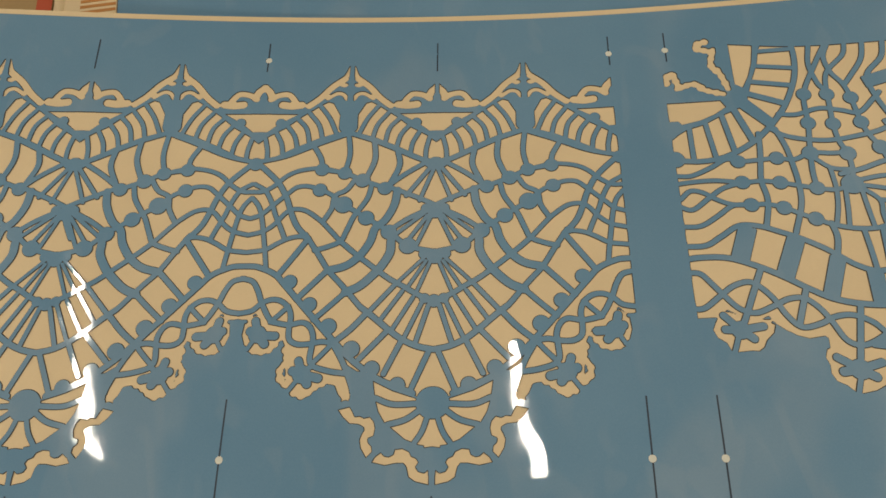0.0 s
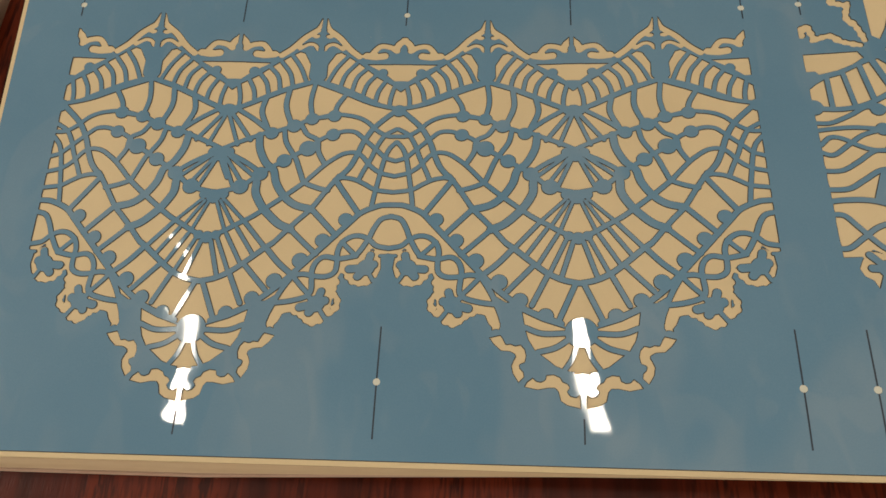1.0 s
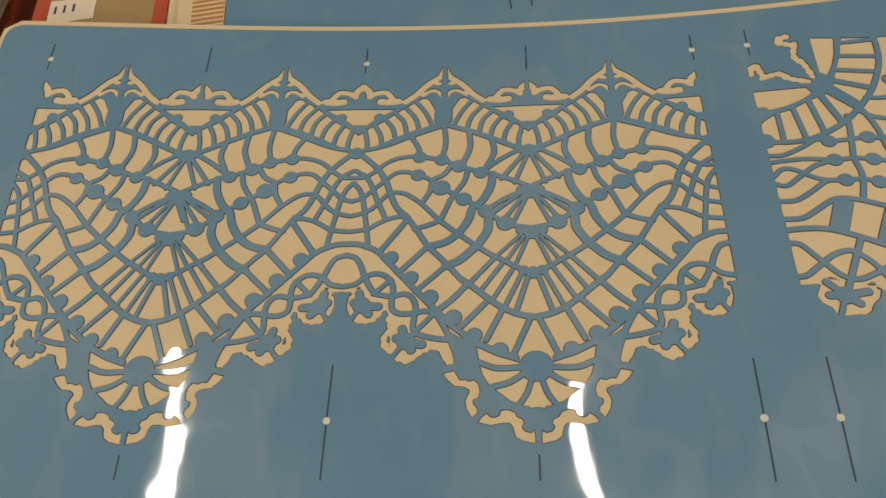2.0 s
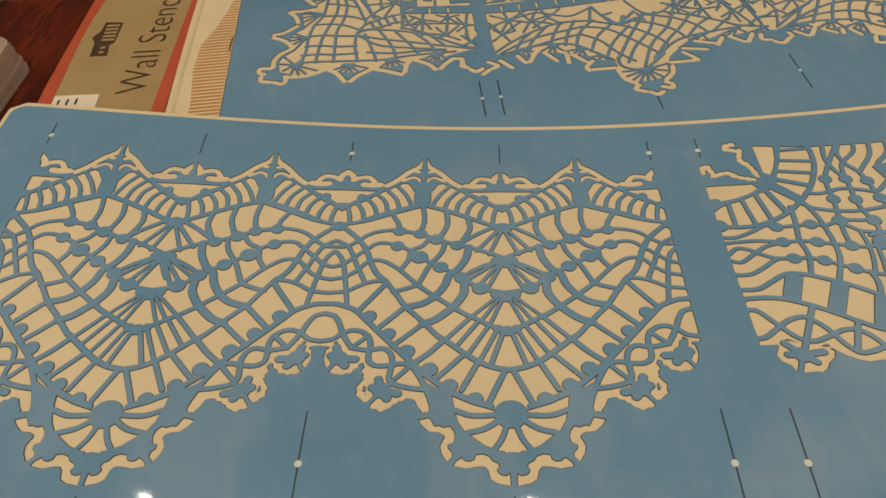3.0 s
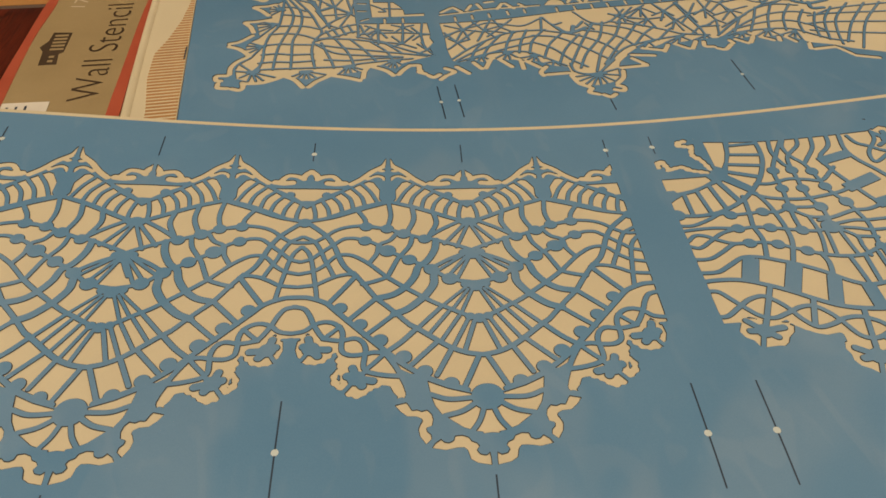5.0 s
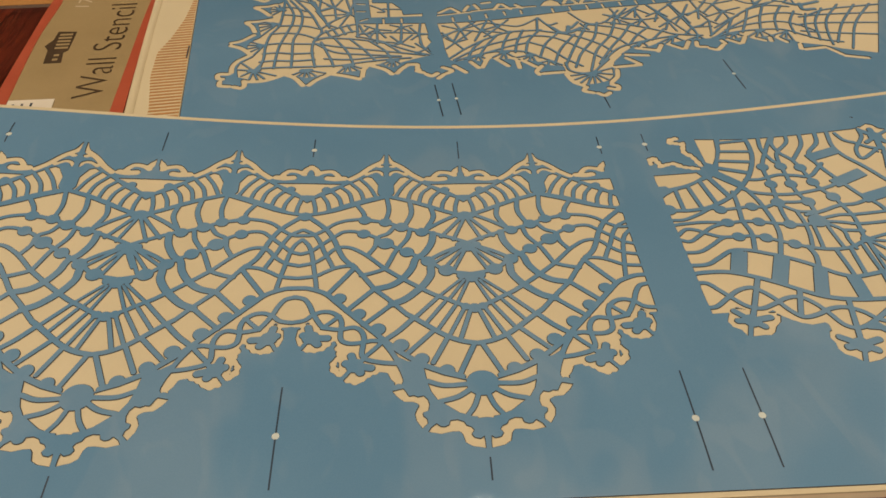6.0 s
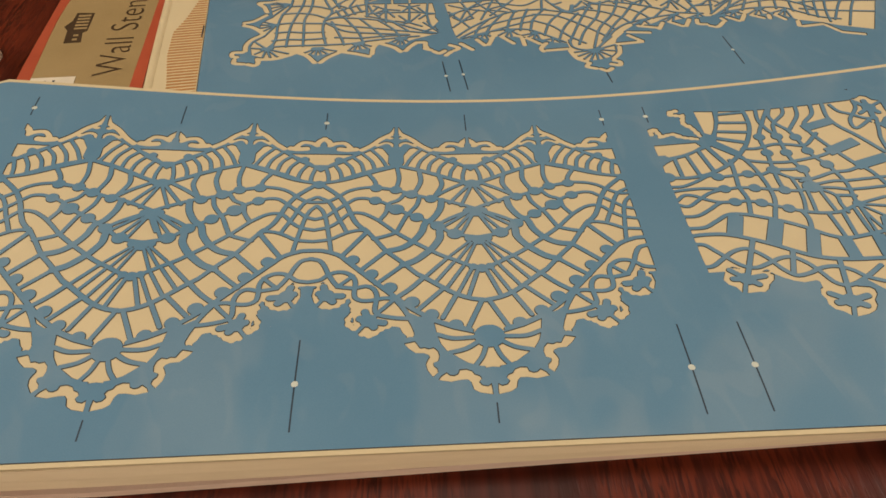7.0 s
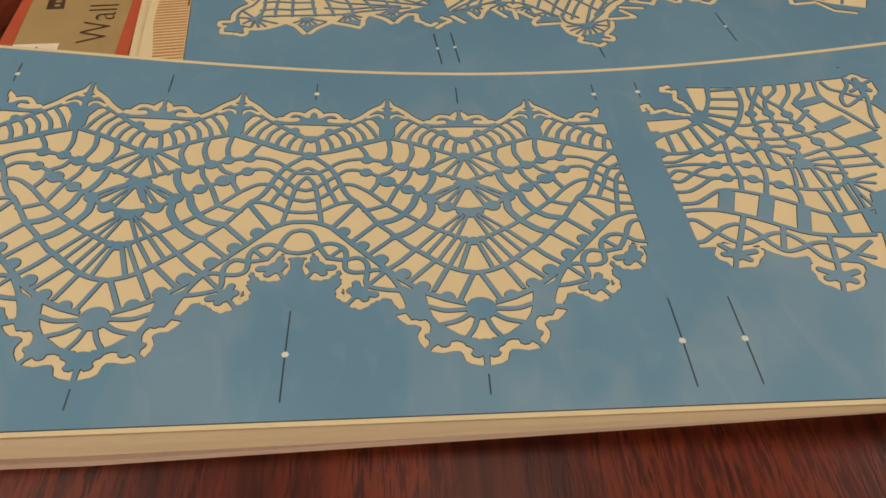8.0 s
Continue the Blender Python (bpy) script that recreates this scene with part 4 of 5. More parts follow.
    p.cut(4.7, 516, 198.5, 564.5, 199)
    p.cut(4.7, 573, 201.5, 647, 199.5)
    p.hole(0.62, 163, 194, 171, 205, 181, 210, 189.5, 201.5, 191.5, 190.5)
    p.hole(0.62, 482, 201, 492.5, 211.5, 503.5, 215, 511, 208, 512.5, 198)
    p.cut(3.9, 44, 181.5, 44, 172)
    p.cut(3.9, 66, 183, 66, 173.5)
    p.cut(3.9, 88, 183.5, 88, 174)
    p.cut(3.9, 112.5, 186.5, 113, 177.5)
    p.cut(3.9, 135, 187, 135, 178)
    p.cut(3.9, 177, 185, 176.5, 175.5)
    p.cut(3.9, 200.5, 185.5, 200.5, 176.5)
    p.cut(3.9, 224, 186.5, 223.5, 177.5)
    p.cut(3.9, 245, 186.5, 245, 178)
    p.cut(3.9, 269.5, 189, 269.5, 180)
    p.cut(3.9, 291.5, 189.5, 291.5, 180.5)
    p.cut(3.9, 315.5, 189, 315.5, 180.5)
    p.cut(3.9, 337.5, 191, 337.5, 182)
    p.cut(3.9, 362.5, 192.5, 362, 184)
    p.cut(3.9, 387.5, 194.5, 387, 185.5)
    p.cut(3.9, 411, 194.5, 410.5, 186)
    p.cut(3.9, 433, 195.5, 432, 186.5)
    p.cut(3.9, 457.5, 197, 456.5, 188.5)
    p.cut(3.9, 478.5, 195, 478, 187.5)
    p.cut(3.9, 502.5, 195.5, 502, 188)
    p.cut(3.9, 523.5, 193, 522.5, 185.5)
    p.cut(3.9, 548, 190.5, 547, 183)
    p.cut(3.9, 575.5, 192, 573.5, 183)
    # crowns over the rail
    p.cut(5.9, 29, 197, 42.5, 206.5)
    p.cut(5.9, 46, 207.5, 54.5, 195.5)
    p.cut(5.9, 62, 197.5, 69.5, 209.5)
    p.cut(5.9, 78, 211.5, 81.5, 200.5)
    p.cut(5.9, 89, 214, 99.5, 215)
    p.cut(5.9, 101.5, 194.5, 110.5, 208)
    p.cut(5.9, 114.5, 207.5, 123, 192.5)
    p.cut(5.9, 132, 203, 138.5, 193.5)
    p.cut(5.9, 158.5, 226, 159, 217.5, 166.5, 215)
    p.cut(5.9, 167, 222.5, 172.5, 230.5, 182.5, 231)
    p.cut(5.9, 187.5, 224.5, 196, 226.5, 195.5, 216.5)
    p.cut(5.9, 196, 197.5, 204.5, 211)
    p.cut(5.9, 208, 208.5, 213, 195.5)
    p.cut(5.9, 219.5, 196.5, 228.5, 208.5)
    p.cut(5.9, 235, 210.5, 238.5, 200, 249, 200.5)
    p.cut(5.9, 252.5, 217.5, 259, 221.5, 266, 214.5)
    p.cut(5.9, 267.5, 208.5, 276.5, 212, 270.5, 201)
    p.cut(5.9, 278.5, 203, 283, 216, 289, 212)
    p.cut(5.9, 298.5, 199.5, 306, 215)
    p.cut(5.9, 311.5, 210, 322, 200, 333.5, 192.5)
    p.cut(5.9, 347.5, 195.5, 357, 212.5, 368.5, 213.5)
    p.cut(5.9, 373, 207.5, 377.5, 200, 389, 206)
    p.cut(5.9, 404.5, 221, 416.5, 223.5, 424.5, 211)
    p.cut(5.9, 432, 212, 428.5, 200)
    p.cut(5.9, 444, 218.5, 447, 205)
    p.cut(5.9, 451.5, 202.5, 459.5, 215)
    p.cut(5.9, 473.5, 223, 487, 223.5, 494, 214.5)
    p.cut(5.9, 522, 204, 531, 216.5)
    p.cut(5.9, 541, 218.5, 545.5, 204.5)
    p.cut(5.9, 563.5, 201, 571, 212.5)
    p.cut(5.9, 580, 214.5, 589.5, 205)
    # edging ribbon
    p.cut(6.8, 5.5, 42, 13, 49)
    p.cut(6.8, 17, 51, 23.5, 56, 14, 64.5)
    p.cut(6.8, 27.5, 65.5, 39, 49.5)
    p.cut(6.8, 48.5, 71.5, 55.5, 57)
    p.cut(6.8, 60.5, 57.5, 69.5, 75)
    p.cut(6.8, 79.5, 74, 91, 55.5)
    p.cut(6.8, 99, 72, 102.5, 70)
    p.cut(6.8, 104, 65.5, 103.5, 49.5)
    p.cut(6.8, 110.5, 64.5, 122, 49.5)
    p.cut(6.8, 130, 49, 121.5, 39, 122.5, 31.5)
    p.cut(6.8, 128, 32.5, 152, 32)
    p.cut(6.8, 154, 26, 158, 9.5, 167, 0.5)
    p.cut(6.8, 169.5, -3, 164.5, -10, 173.5, -15.5)
    p.cut(6.8, 179, -17.5, 185, -22.5, 192, -18.5)
    p.cut(6.8, 194, -9.5, 203, -13, 205.5, -6.5, 199.5, -2)
    p.cut(6.8, 201, 2.5, 211, 13, 215, 26)
    p.cut(6.8, 215, 33, 245.5, 33)
    p.cut(6.8, 234, 50.5, 246, 35)
    p.cut(6.8, 236.5, 58, 261.5, 52.5)
    p.cut(6.8, 253.5, 70.5, 275, 62.5)
    p.cut(6.8, 277, 59.5, 286, 73)
    p.cut(6.8, 295, 73.5, 307.5, 61)
    p.cut(6.8, 312.5, 60.5, 322, 75.5)
    p.cut(6.8, 331, 73, 329, 63, 339, 60)
    p.cut(6.8, 342, 55.5, 350, 52, 361, 61.5)
    p.cut(6.8, 365, 64.5, 363, 71)
    p.cut(6.8, 371.5, 72.5, 382, 61.5)
    p.cut(6.8, 386.5, 62.5, 395, 75)
    p.cut(6.8, 403.5, 72.5, 415.5, 63)
    p.cut(6.8, 425, 69, 423, 61)
    p.cut(6.8, 433.5, 68, 440.5, 55.5)
    p.cut(6.8, 454, 48, 450.5, 37.5)
    p.cut(6.8, 455, 35.5, 481, 36.5)
    p.cut(6.8, 483.5, 33.5, 492.5, 18)
    p.cut(6.8, 495, 14, 518.5, 5)


# ---- room ----
floor = tagged(part("floor", box(-2.6, -2.6, FLOOR_Z - 0.1, 2.6, 3.2, FLOOR_Z), FLOORMAT), "brown carpeted floor under the table", "floor", kind="structure")
ceiling = tagged(part("ceiling", box(-2.6, -2.6, CEIL_Z, 2.6, 3.2, CEIL_Z + 0.1), CEILPAINT), "plain off-white ceiling", "ceiling", kind="structure")
for nm, a in (("wall_south", (-2.6, -2.7, 2.6, -2.6)), ("wall_north", (-2.6, 3.2, 2.6, 3.3)), ("wall_west", (-2.7, -2.7, -2.6, 3.3)), ("wall_east", (2.6, -2.7, 2.7, 3.3))):
    far = nm == "wall_north"
    tagged(part(nm, box(a[0], a[1], FLOOR_Z - 0.1, a[2], a[3], CEIL_Z + 0.1), OCHRE if far else PLASTER), "plain ochre painted wall" if far else "plain cream plaster wall", "wall", kind="structure")


def ceiling_lamp(lx, ly, w, ln, label, turn=0):
    """A flat housing with a raised rim; the light itself sits inside the rim."""
    lamp = tagged(new("ceiling_lamp"), label, "lamp", "ceiling lamps")
    lamp.matrix_world = pose(lx, ly, CEIL_Z, 0, 0, turn)
    part("housing", box(-w / 2 - 0.03, -ln / 2 - 0.03, -0.055, w / 2 + 0.03, ln / 2 + 0.03, -0.001, 0.005), LAMPSHELL, lamp)
    for s in (-1, 1):
        part("rim", box(-w / 2 - 0.03, s * (ln / 2 + 0.02) - 0.01, -0.085, w / 2 + 0.03, s * (ln / 2 + 0.02) + 0.01, -0.0555, 0.003), LAMPSHELL, lamp)


for lx, ly, ln, turn in TUBES:
    ceiling_lamp(lx, ly, 0.045, ln, "slim white tube lamp fixed to the ceiling", turn)
# Housings for the added fill panels.
for lx, ly, pw, pl, power in FILL_PANELS:
    ceiling_lamp(lx, ly, pw, pl, "wide white ceiling panel lamp, unseen, added as fill light")


def table():
    t = tagged(new("table"), "dark red-brown wooden table top with streaky grain", "table")
    t.location = (0.25, 0.35, FLOOR_Z)
    top = TABLE_Z - FLOOR_Z
    part("tabletop", box(-1.25, -0.95, top - 0.035, 1.25, 0.80, top, 0.004), WOOD, t)
    for sx in (-1, 1):
        for y in (-0.85, 0.70):
            part("leg", box(sx * 1.12 - 0.035, y - 0.035, 0.0, sx * 1.12 + 0.035, y + 0.035, top - 0.0355, 0.004), WOOD, t)
        part("apron", box(sx * 1.12 - 0.012, -0.81, top - 0.12, sx * 1.12 + 0.012, 0.66, top - 0.0356), WOOD, t)


table()


# ---- front stack: film on card, over loose cards ----
D = 0.145


def ease(t):
    t = np.clip(t, 0, 1)
    return t * t * (3 - 2 * t)


def sag(x, y):
    """Height of the film: flat at the near edge, the far edge sags in the middle and curls up at its ends."""
    t = np.clip((y + 0.345) / 0.36, 0, 1)
    dip = 0.0042 * np.exp(-((x - 0.07) / 0.075) ** 2 - ((y + 0.2) / 0.085) ** 2)
    return np.polyval(HPOLY, x) * t ** 1.25 - dip


HPOLY = [-0.16878, 0.19470, 0.12315, -0.10213, -0.00545]
BROKEN = (-74, -136.5, -69, -149, -64, -159.5)
FILM_GAP = 0.0008


def film_place(x, y):
    return np.stack([x, y, sag(x, y)], 1)


def card_sheet(x0, y0, x1, y1, z_of, low_of, nx=90, ny=40, radius=0.014, lean=0.0):
    """A curved card with thickness and rounded corners; its near edge leans out by lean towards the foot."""
    bm = bmesh.new()
    us, vs = np.linspace(0, 1, nx + 1), np.linspace(0, 1, ny + 1)
    grid = {}
    for side, level in ((0, z_of), (1, low_of)):
        for j, v in enumerate(vs):
            y = y0 + (y1 - y0) * v
            k = max(0.0, radius - min(y - y0, y1 - y))
            inset = radius - math.sqrt(max(radius * radius - k * k, 0))
            for i, u in enumerate(us):
                x = x0 + inset + (x1 - x0 - 2 * inset) * u
                grid[side, j, i] = bm.verts.new((x, y - lean * side * (j == 0), float(level(x, y))))
    for j in range(ny):
        for i in range(nx):
            a = [grid[0, j, i], grid[0, j, i + 1], grid[0, j + 1, i + 1], grid[0, j + 1, i]]
            bm.faces.new(a)
            bm.faces.new([grid[1, j, i], grid[1, j + 1, i], grid[1, j + 1, i + 1], grid[1, j, i + 1]])
    for i in range(nx):
        bm.faces.new([grid[1, 0, i], grid[1, 0, i + 1], grid[0, 0, i + 1], grid[0, 0, i]])
        bm.faces.new([grid[0, ny, i], grid[0, ny, i + 1], grid[1, ny, i + 1], grid[1, ny, i]])
    for j in range(ny):
        bm.faces.new([grid[0, j, 0], grid[0, j + 1, 0], grid[1, j + 1, 0], grid[1, j, 0]])
        bm.faces.new([grid[1, j, nx], grid[1, j + 1, nx], grid[0, j + 1, nx], grid[0, j, nx]])
    for f in bm.faces:
        f.smooth = abs(f.normal.z) > 0.5
    return bm


def front_stencil():
    st = tagged(new("wall_stencil"), "blue plastic wall stencil sheet with cut-out crochet lace border and corner", "stencil", "wall stencils")
    film = Film(-268, -381, 940, 51, 0.6, 15)
    d = D * 1000
    span = (np.array([-1.5 * d, -400.0]), np.array([2.5 * d, 60.0]))

    def half(axis, s):
        return lambda p: np.stack([axis + s * p[:, 0], p[:, 1]], 1)

    film.clip = span
    film.maps = [half((k + 0.5) * d, s) for k in range(-2, 3) for s in (-1, 1)]
    top_trim(film)
    film.maps = [lambda p: p]
    for k in (-1, 1):
        film.bar(3.0, (k + 0.5) * d, 5, (k + 0.5) * d, -36)
    film.maps = [half(0.5 * d, 1), half(0.5 * d, -1), half(-1.5 * d, 1), half(2.5 * d, -1)]
    scallop(film)
    film.maps = [lambda p: p]
    film.bar(3.2, *BROKEN)
    hx, hy, sk = 459.0, -44.5, 1.13
    film.clip = (np.array([hx - 55, -400.0]), np.array([930.0, hy + 65]))
    film.maps = [lambda p: np.stack([hx + p[:, 0], hy + p[:, 1]], 1), lambda p: np.stack([hx - p[:, 1] / sk, hy - p[:, 0] * sk], 1)]
    corner(film)
    corner_flowers(film)
    film.maps = film.maps[:1]
    corner_net(film)
    film.clip, film.maps = None, [lambda p: p]
    for x, y in ((-1.5 * d, 9), (0.5 * d, 9), (2.5 * d, 9), (409, 9), (0.5 * d, -325.7), (2.5 * d, -325.7), (409.4, -325.7)):
        film.cut(5.4, x, y, x, y + 0.01)
        bm = bmesh.new()
        bmesh.ops.create_cone(bm, cap_ends=True, segments=20, radius1=0.0031, radius2=0.0030, depth=0.0004, matrix=Matrix.Translation((x / 1000, y / 1000, float(sag(x / 1000, y / 1000)) - 0.0003)))
        part("register_dot", bm, DOT, st, "pale register dot")
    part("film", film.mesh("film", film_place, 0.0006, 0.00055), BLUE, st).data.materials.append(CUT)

    def tick(x, ya, yb, lean=0.0):
        bm = bmesh.new()
        n, row = 10, []
        for k in range(n + 1):
            y = ya + (yb - ya) * k / n
            xx = x + lean * k / n
            row.append([bm.verts.new((xx + s * 0.0006, y, float(sag(xx, y)) + 0.00012)) for s in (-1, 1)])
        for a, b in zip(row[:-1], row[1:]):
            bm.faces.new((a[0], a[1], b[1], b[0]) if yb > ya else (b[0], b[1], a[1], a[0]))
        part("register_line", bm, INK, st)

    for k in range(-2, 3):
        x = (k + 0.5) * D
        dotted = k % 2 == 0
        if dotted:
            tick(x, 0.0115, 0.027)
            tick(x, -0.003, 0.0065)
        else:
            tick(x, -0.003, 0.027)
    tick(0.409, 0.0115, 0.027)
    tick(0.409, -0.003, 0.0065)
    for x in (0.5 * D, 2.5 * D, 0.4094):
        tick(x, -0.3232, -0.284)
        tick(x, -0.366, -0.3282)
    for x in (-0.5 * D, 1.5 * D):
        tick(x, -0.366, -0.349)


front_stencil()

backing = tagged(part("backing_card", card_sheet(-0.2715, -0.3845, 0.945, 0.0562, lambda x, y: sag(x, y) - FILM_GAP, lambda x, y: sag(x, y) - FILM_GAP - 0.0022), CREAM), "cream backing card under the blue stencil", "card", "stencil cards")


def loose_card(a, c, x0, y0, x1, y1, mat, label, lean):
    """A soft card that fills the share a to c of the room between the backing card and the table."""

    def level(x, y, share):
        high = float(sag(x, y)) - FILM_GAP - 0.0024
        wave = 0.10 * (1 - share) * share * (math.sin(9 * x + 14 * share) + 0.6 * math.sin(23 * x + 5 * share))
        return TABLE_Z + 0.0001 + (high - TABLE_Z - 0.0001) * (1 - share + wave)

    bm = card_sheet(x0, y0, x1, y1, lambda x, y: level(x, y, a), lambda x, y: level(x, y, c), 90, 30, 0.012, lean)
    for v in bm.verts:
        v.co.y += 0.030 * c * max(0.0, v.co.x + 0.06)
    return tagged(part("loose_card", bm, mat), label, "card", "stencil cards")


loose_card(0.00, 0.30, -0.270, -0.3848, 0.94, -0.050, SLEEVE, "thick cream card sleeve under the stencil", 0.0030)
loose_card(0.305, 0.63, -0.272, -0.3878, 0.93, -0.054, SLEEVE, "thick cream card sleeve in the stack", 0.0022)
loose_card(0.66, 0.80, -0.266, -0.3830, 0.94, -0.058, CARD, "thin tan card set back in the stack", 0.0004)
loose_card(0.825, 1.00, -0.268, -0.3906, 0.95, -0.060, PINKCARD, "pale pinkish card lying on the table under the stack", 0.0012)


# ---- stencil package behind ----
PACK = pose(0.2055, 0.1055, TABLE_Z, 0, 0, 6.0)
PACK_TOP = 0.0060


def back_stencil():
    st = tagged(new("wall_stencil"), "blue plastic wall stencil sheet with cut-out pineapple lace border", "stencil", "wall stencils")
    st.matrix_world = PACK
    film = Film(-287, -95, 720, 380, 0.7, 4)
    film.maps = [lambda p: p + np.array([-2.0, 8.0])]
    back_corner(film)
    back_border(film)
    film.maps = [lambda p: p]
    for x in (-3, 17, 344):
        film.cut(4, x, 5, x, 5.01)
        bm = bmesh.new()
        bmesh.ops.create_cone(bm, cap_ends=True, segments=16, radius1=0.0024, radius2=0.0022, depth=0.0004, matrix=Matrix.Translation((x / 1000, 0.005, PACK_TOP - 0.0002)))
        part("register_dot", bm, DOT, st, "pale register dot")
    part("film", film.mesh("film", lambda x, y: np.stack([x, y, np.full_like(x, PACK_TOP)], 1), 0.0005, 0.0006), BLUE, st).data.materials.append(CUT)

    def tick(x, ya, yb):
        part("register_line", slab([(x - 0.0007, ya), (x + 0.0007, ya), (x + 0.0007, yb), (x - 0.0007, yb)], PACK_TOP, PACK_TOP + 0.0002, 0), INK, st)

    for x in (-0.003, 0.017, 0.344):
        tick(x, 0.008, 0.036)
        tick(x, -0.027, 0.002)
    tick(0.181, -0.040, -0.018)


back_stencil()


def ribbon(left, right, z0, z1):
    """A plate between two smooth lines that run along y."""
    a, c = smooth_line(left), smooth_line(right)
    return slab([*map(tuple, a[::-1] / 1000), *map(tuple, c / 1000)][::-1], z0, z1, 0)


def package_sleeve():
    p = tagged(new("package_sleeve"), "flat card stencil package with tan and orange printed header", "package", "stencil packages")
    p.matrix_world = PACK
    z = PACK_TOP - 0.0009
    part("backing", slab([(-0.287, -0.097), (0.73, -0.097), (0.73, 0.39), (-0.287, 0.39)], 0.0, z, 0.0004), CREAM, p)
    y0, y1 = -90, 460
    outer = (-500, y0, -497, 75, -494, 140, -489, 215, -483, 300, -477, 345, -462, y1)
    inner = (-483, y0, -481, 75, -478, 215, -469, 300, -466, 345, -450, y1)
    part("header", ribbon(outer, (-350, y0, -349, 100, -346, 250, -338, y1), 0.0, z), TAN, p, "tan printed header panel")
    t = z + 0.0004
    part("border", ribbon((outer[0] - 0.8, y0, *outer[2:]), inner, z - 0.003, t), ORANGE, p, "orange border stripe")
    part("border", ribbon((-368, y0, -364, 42, -359, 147, -354, 248, -348, 331, -340, y1), (-352, y0, -349.5, 40, -347, 146, -341, 247, -335, 330, -327, y1), z - 0.003, t), ORANGE, p, "orange border stripe")
    # rounded fold of the bag beside the header
    bm = bmesh.new()
    rows = []
    for k in range(13):
        a = math.pi * k / 12
        row = []
        for y in range(y0, y1 + 1, 50):
            mid = -342.5 + 0.000055 * max(0, y - 60) ** 2
            row.append(bm.verts.new(((mid - 6.5 * math.cos(a)) / 1000, y / 1000, z - 0.004 + 0.0075 * math.sin(a))))
        rows.append(row)
    for a, b in zip(rows[:-1], rows[1:]):
        for q in range(len(a) - 1):
            bm.faces.new((a[q], b[q], b[q + 1], a[q + 1])).smooth = True
    part("fold", bm, CREAM, p, "cream folded flap")
    part("flap", slab([(-0.3395, y0 / 1000), (-0.2875, y0 / 1000), (-0.2875, y1 / 1000), (-0.3395, y1 / 1000)], 0.0, z + 0.0006, 0.0003), CREAM, p, "cream flap with ochre line print")
    # printed lines, ending along a swung edge
    y = y0 / 1000
    while y < 0.42:
        xl = float(np.interp(y, (0.04, 0.105, 0.158, 0.192, 0.236, 0.283, 0.33), (-0.322, -0.328, -0.326, -0.313, -0.301, -0.294, -0.2905)))
        part("printed_line", slab([(xl, y), (-0.2882, y), (-0.2882, y + 0.0032), (xl, y + 0.0032)], z + 0.0006, z + 0.0009, 0), STRIPE, p)
        y += 0.0064
    part("staple", slab([(-0.2905, 0.142), (-0.2892, 0.142), (-0.2882, 0.170), (-0.2895, 0.170)], z + 0.0009, z + 0.0016, 0), INK, p, "small dark staple")
    lettering("Wall Stencil", 0.0505, -0.3775, 0.071, t, 87.2, BROWN, p, run=0.226)
    lettering("17X42", 0.0275, -0.4310, 0.290, t, 80, PALE, p, run=0.083)
    # plain emblem of a building front: two stepped blocks with columns
    part("emblem", slab([(-0.4330, 0.230), (-0.4560, 0.234), (-0.4580, 0.213), (-0.4660, 0.199), (-0.4600, 0.188), (-0.4590, 0.157), (-0.4380, 0.156), (-0.4400, 0.180), (-0.4350, 0.184)], z, z + 0.0003, 0), BROWN, p, "dark brown printed emblem")
    for k in range(5):
        yy = 0.190 + 0.0082 * k
        part("emblem_bar", slab([(-0.4525, yy), (-0.4365, yy - 0.001), (-0.4365, yy + 0.0032), (-0.4525, yy + 0.0042)], z + 0.0003, z + 0.0005, 0), TAN, p)
    for k in range(2):
        yy = 0.162 + 0.0100 * k
        part("emblem_bar", slab([(-0.4500, yy), (-0.4440, yy), (-0.4440, yy + 0.0045), (-0.4500, yy + 0.0045)], z + 0.0003, z + 0.0005, 0), TAN, p)
    part("sticker", slab([(-0.480, 0.046), (-0.429, 0.046), (-0.429, 0.076), (-0.480, 0.080)], z + 0.0004, z + 0.0007, 0), WHITE, p, "small white price sticker")
    for k in range(3):
        part("sticker_mark", slab([(-0.474 + 0.010 * k, 0.060), (-0.4715 + 0.010 * k, 0.060), (-0.4715 + 0.010 * k, 0.071), (-0.474 + 0.010 * k, 0.071)], z + 0.0007, z + 0.0009, 0), INK, p)


package_sleeve()


def far_package():
    p = tagged(new("package_sleeve"), "flat package with an orange edge and grey-tan face on the table", "package", "stencil packages")
    p.matrix_world = pose(-0.40, 0.366, TABLE_Z, 0, 0, 2)
    part("backing", slab([(-0.45, 0.0), (0.10, 0.0), (0.10, 0.36), (-0.45, 0.36)], 0.0, 0.004, 0.0006), GREYCARD, p)
    part("border", slab([(-0.45, 0.0), (0.10, 0.0), (0.10, 0.022), (-0.45, 0.022)], 0.0042, 0.0047, 0.0001), STRIPE, p, "orange edge stripe")


far_package()


def side_package(k, x, y, turn):
    p = tagged(new("side_package"), "pinkish-tan package with rounded corners in a small pile", "package", "piled packages")
    p.matrix_world = pose(x, y, TABLE_Z + 0.0058 * k, 0, 0, turn)
    part("card", slab(rounded(-0.42, -0.36, 0.0, 0.0, 0.022), 0.0, 0.0052, 0.0016), GREYCARD, p)
    return p


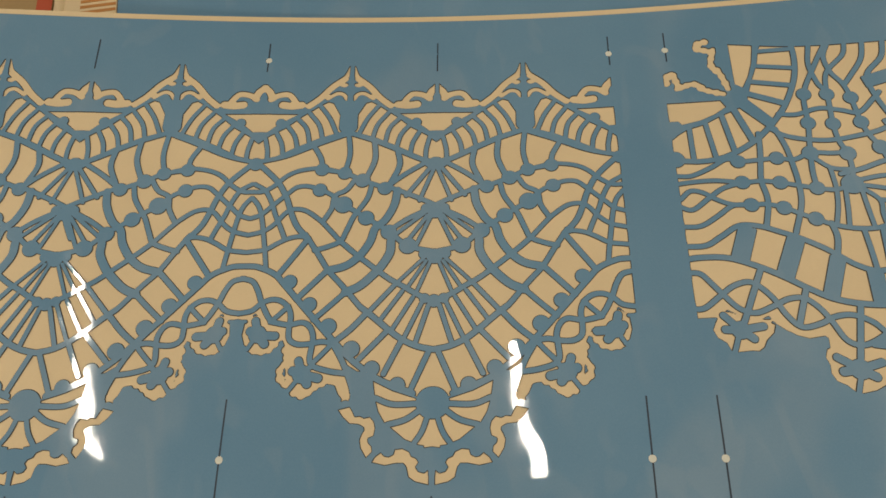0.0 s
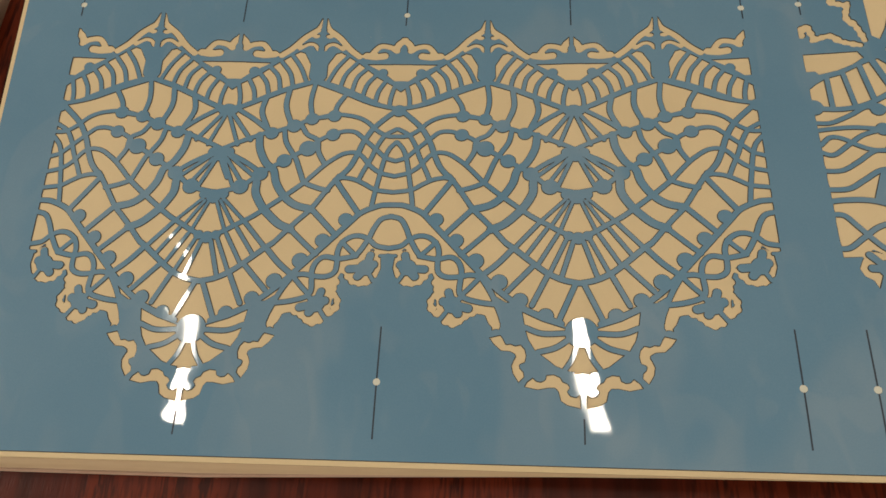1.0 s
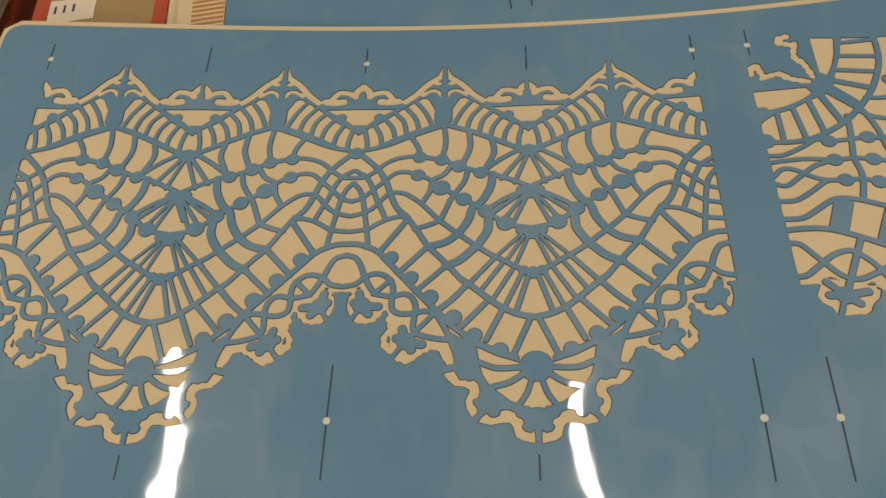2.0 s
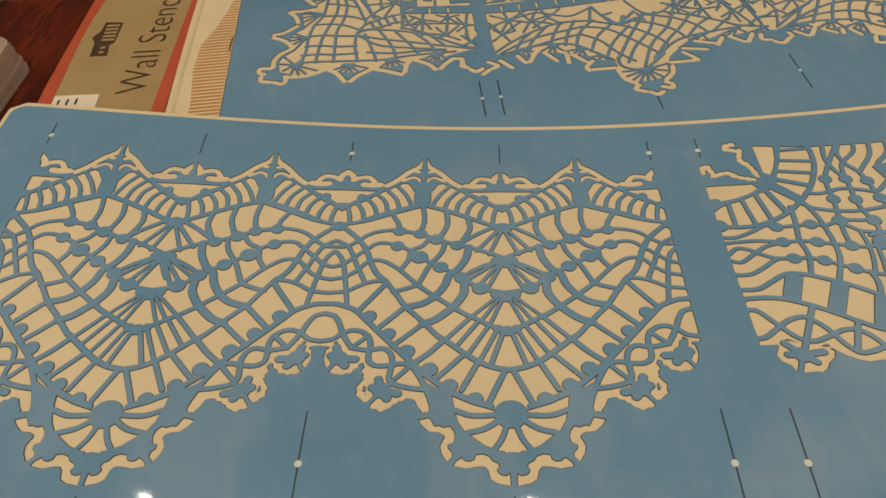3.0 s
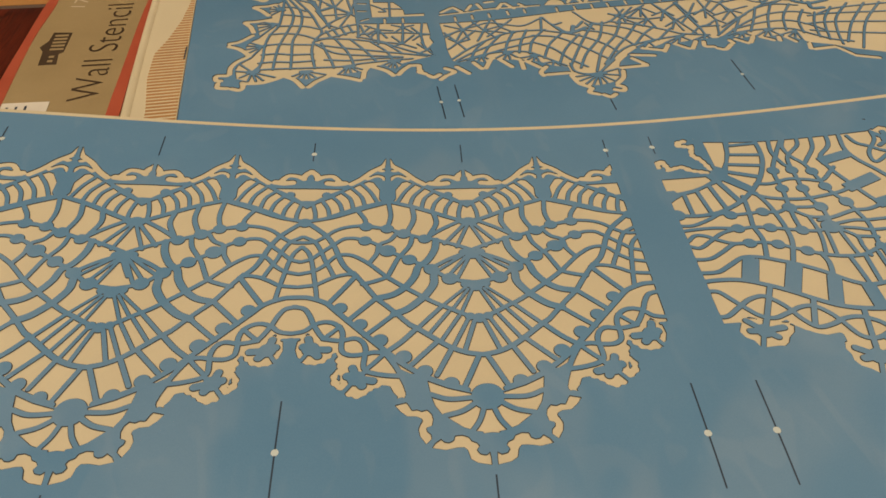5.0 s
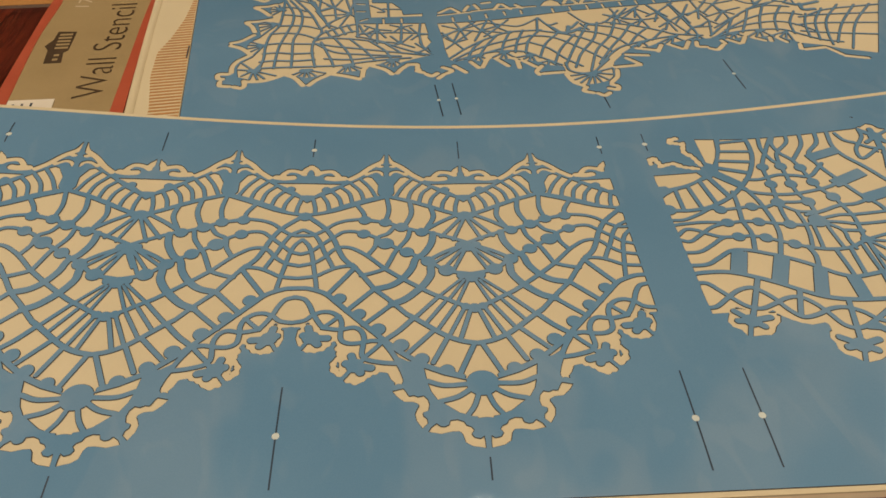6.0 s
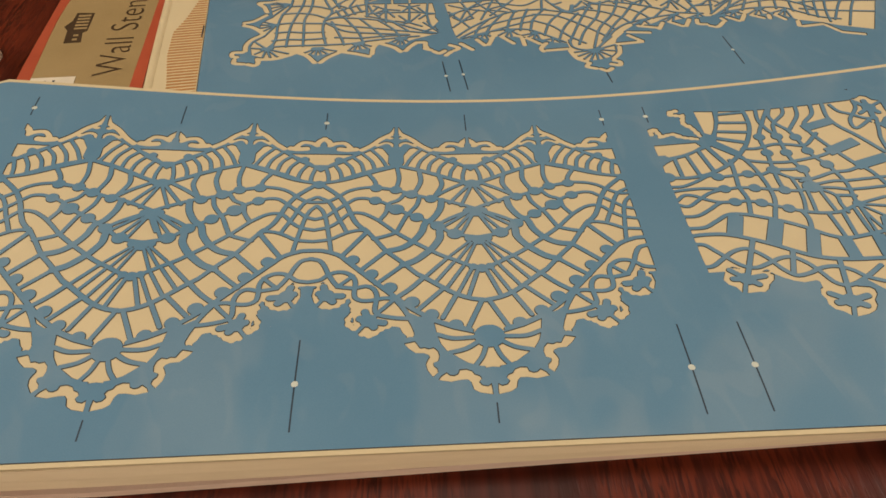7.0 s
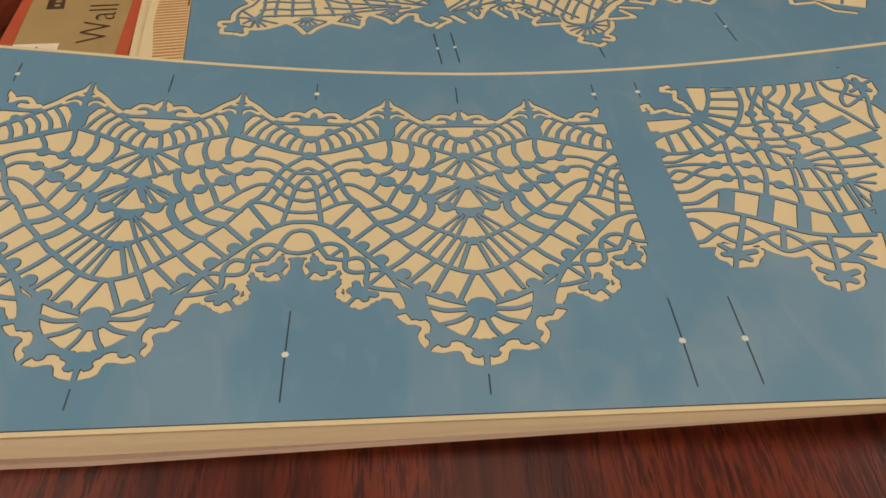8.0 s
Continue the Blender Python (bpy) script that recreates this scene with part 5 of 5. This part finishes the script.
top_pack = None
for k, (x, y, a) in enumerate(((-0.336, 0.212, -1), (-0.338, 0.209, 0.6), (-0.337, 0.210, 1), (-0.341, 0.206, -1.2), (-0.339, 0.208, -2), (-0.341, 0.209, 0.5), (-0.342, 0.207, 0))):
    top_pack = side_package(k, x, y, a)
lettering("2", 0.024, -0.060, -0.055, 0.0053, 0, PALE, top_pack)
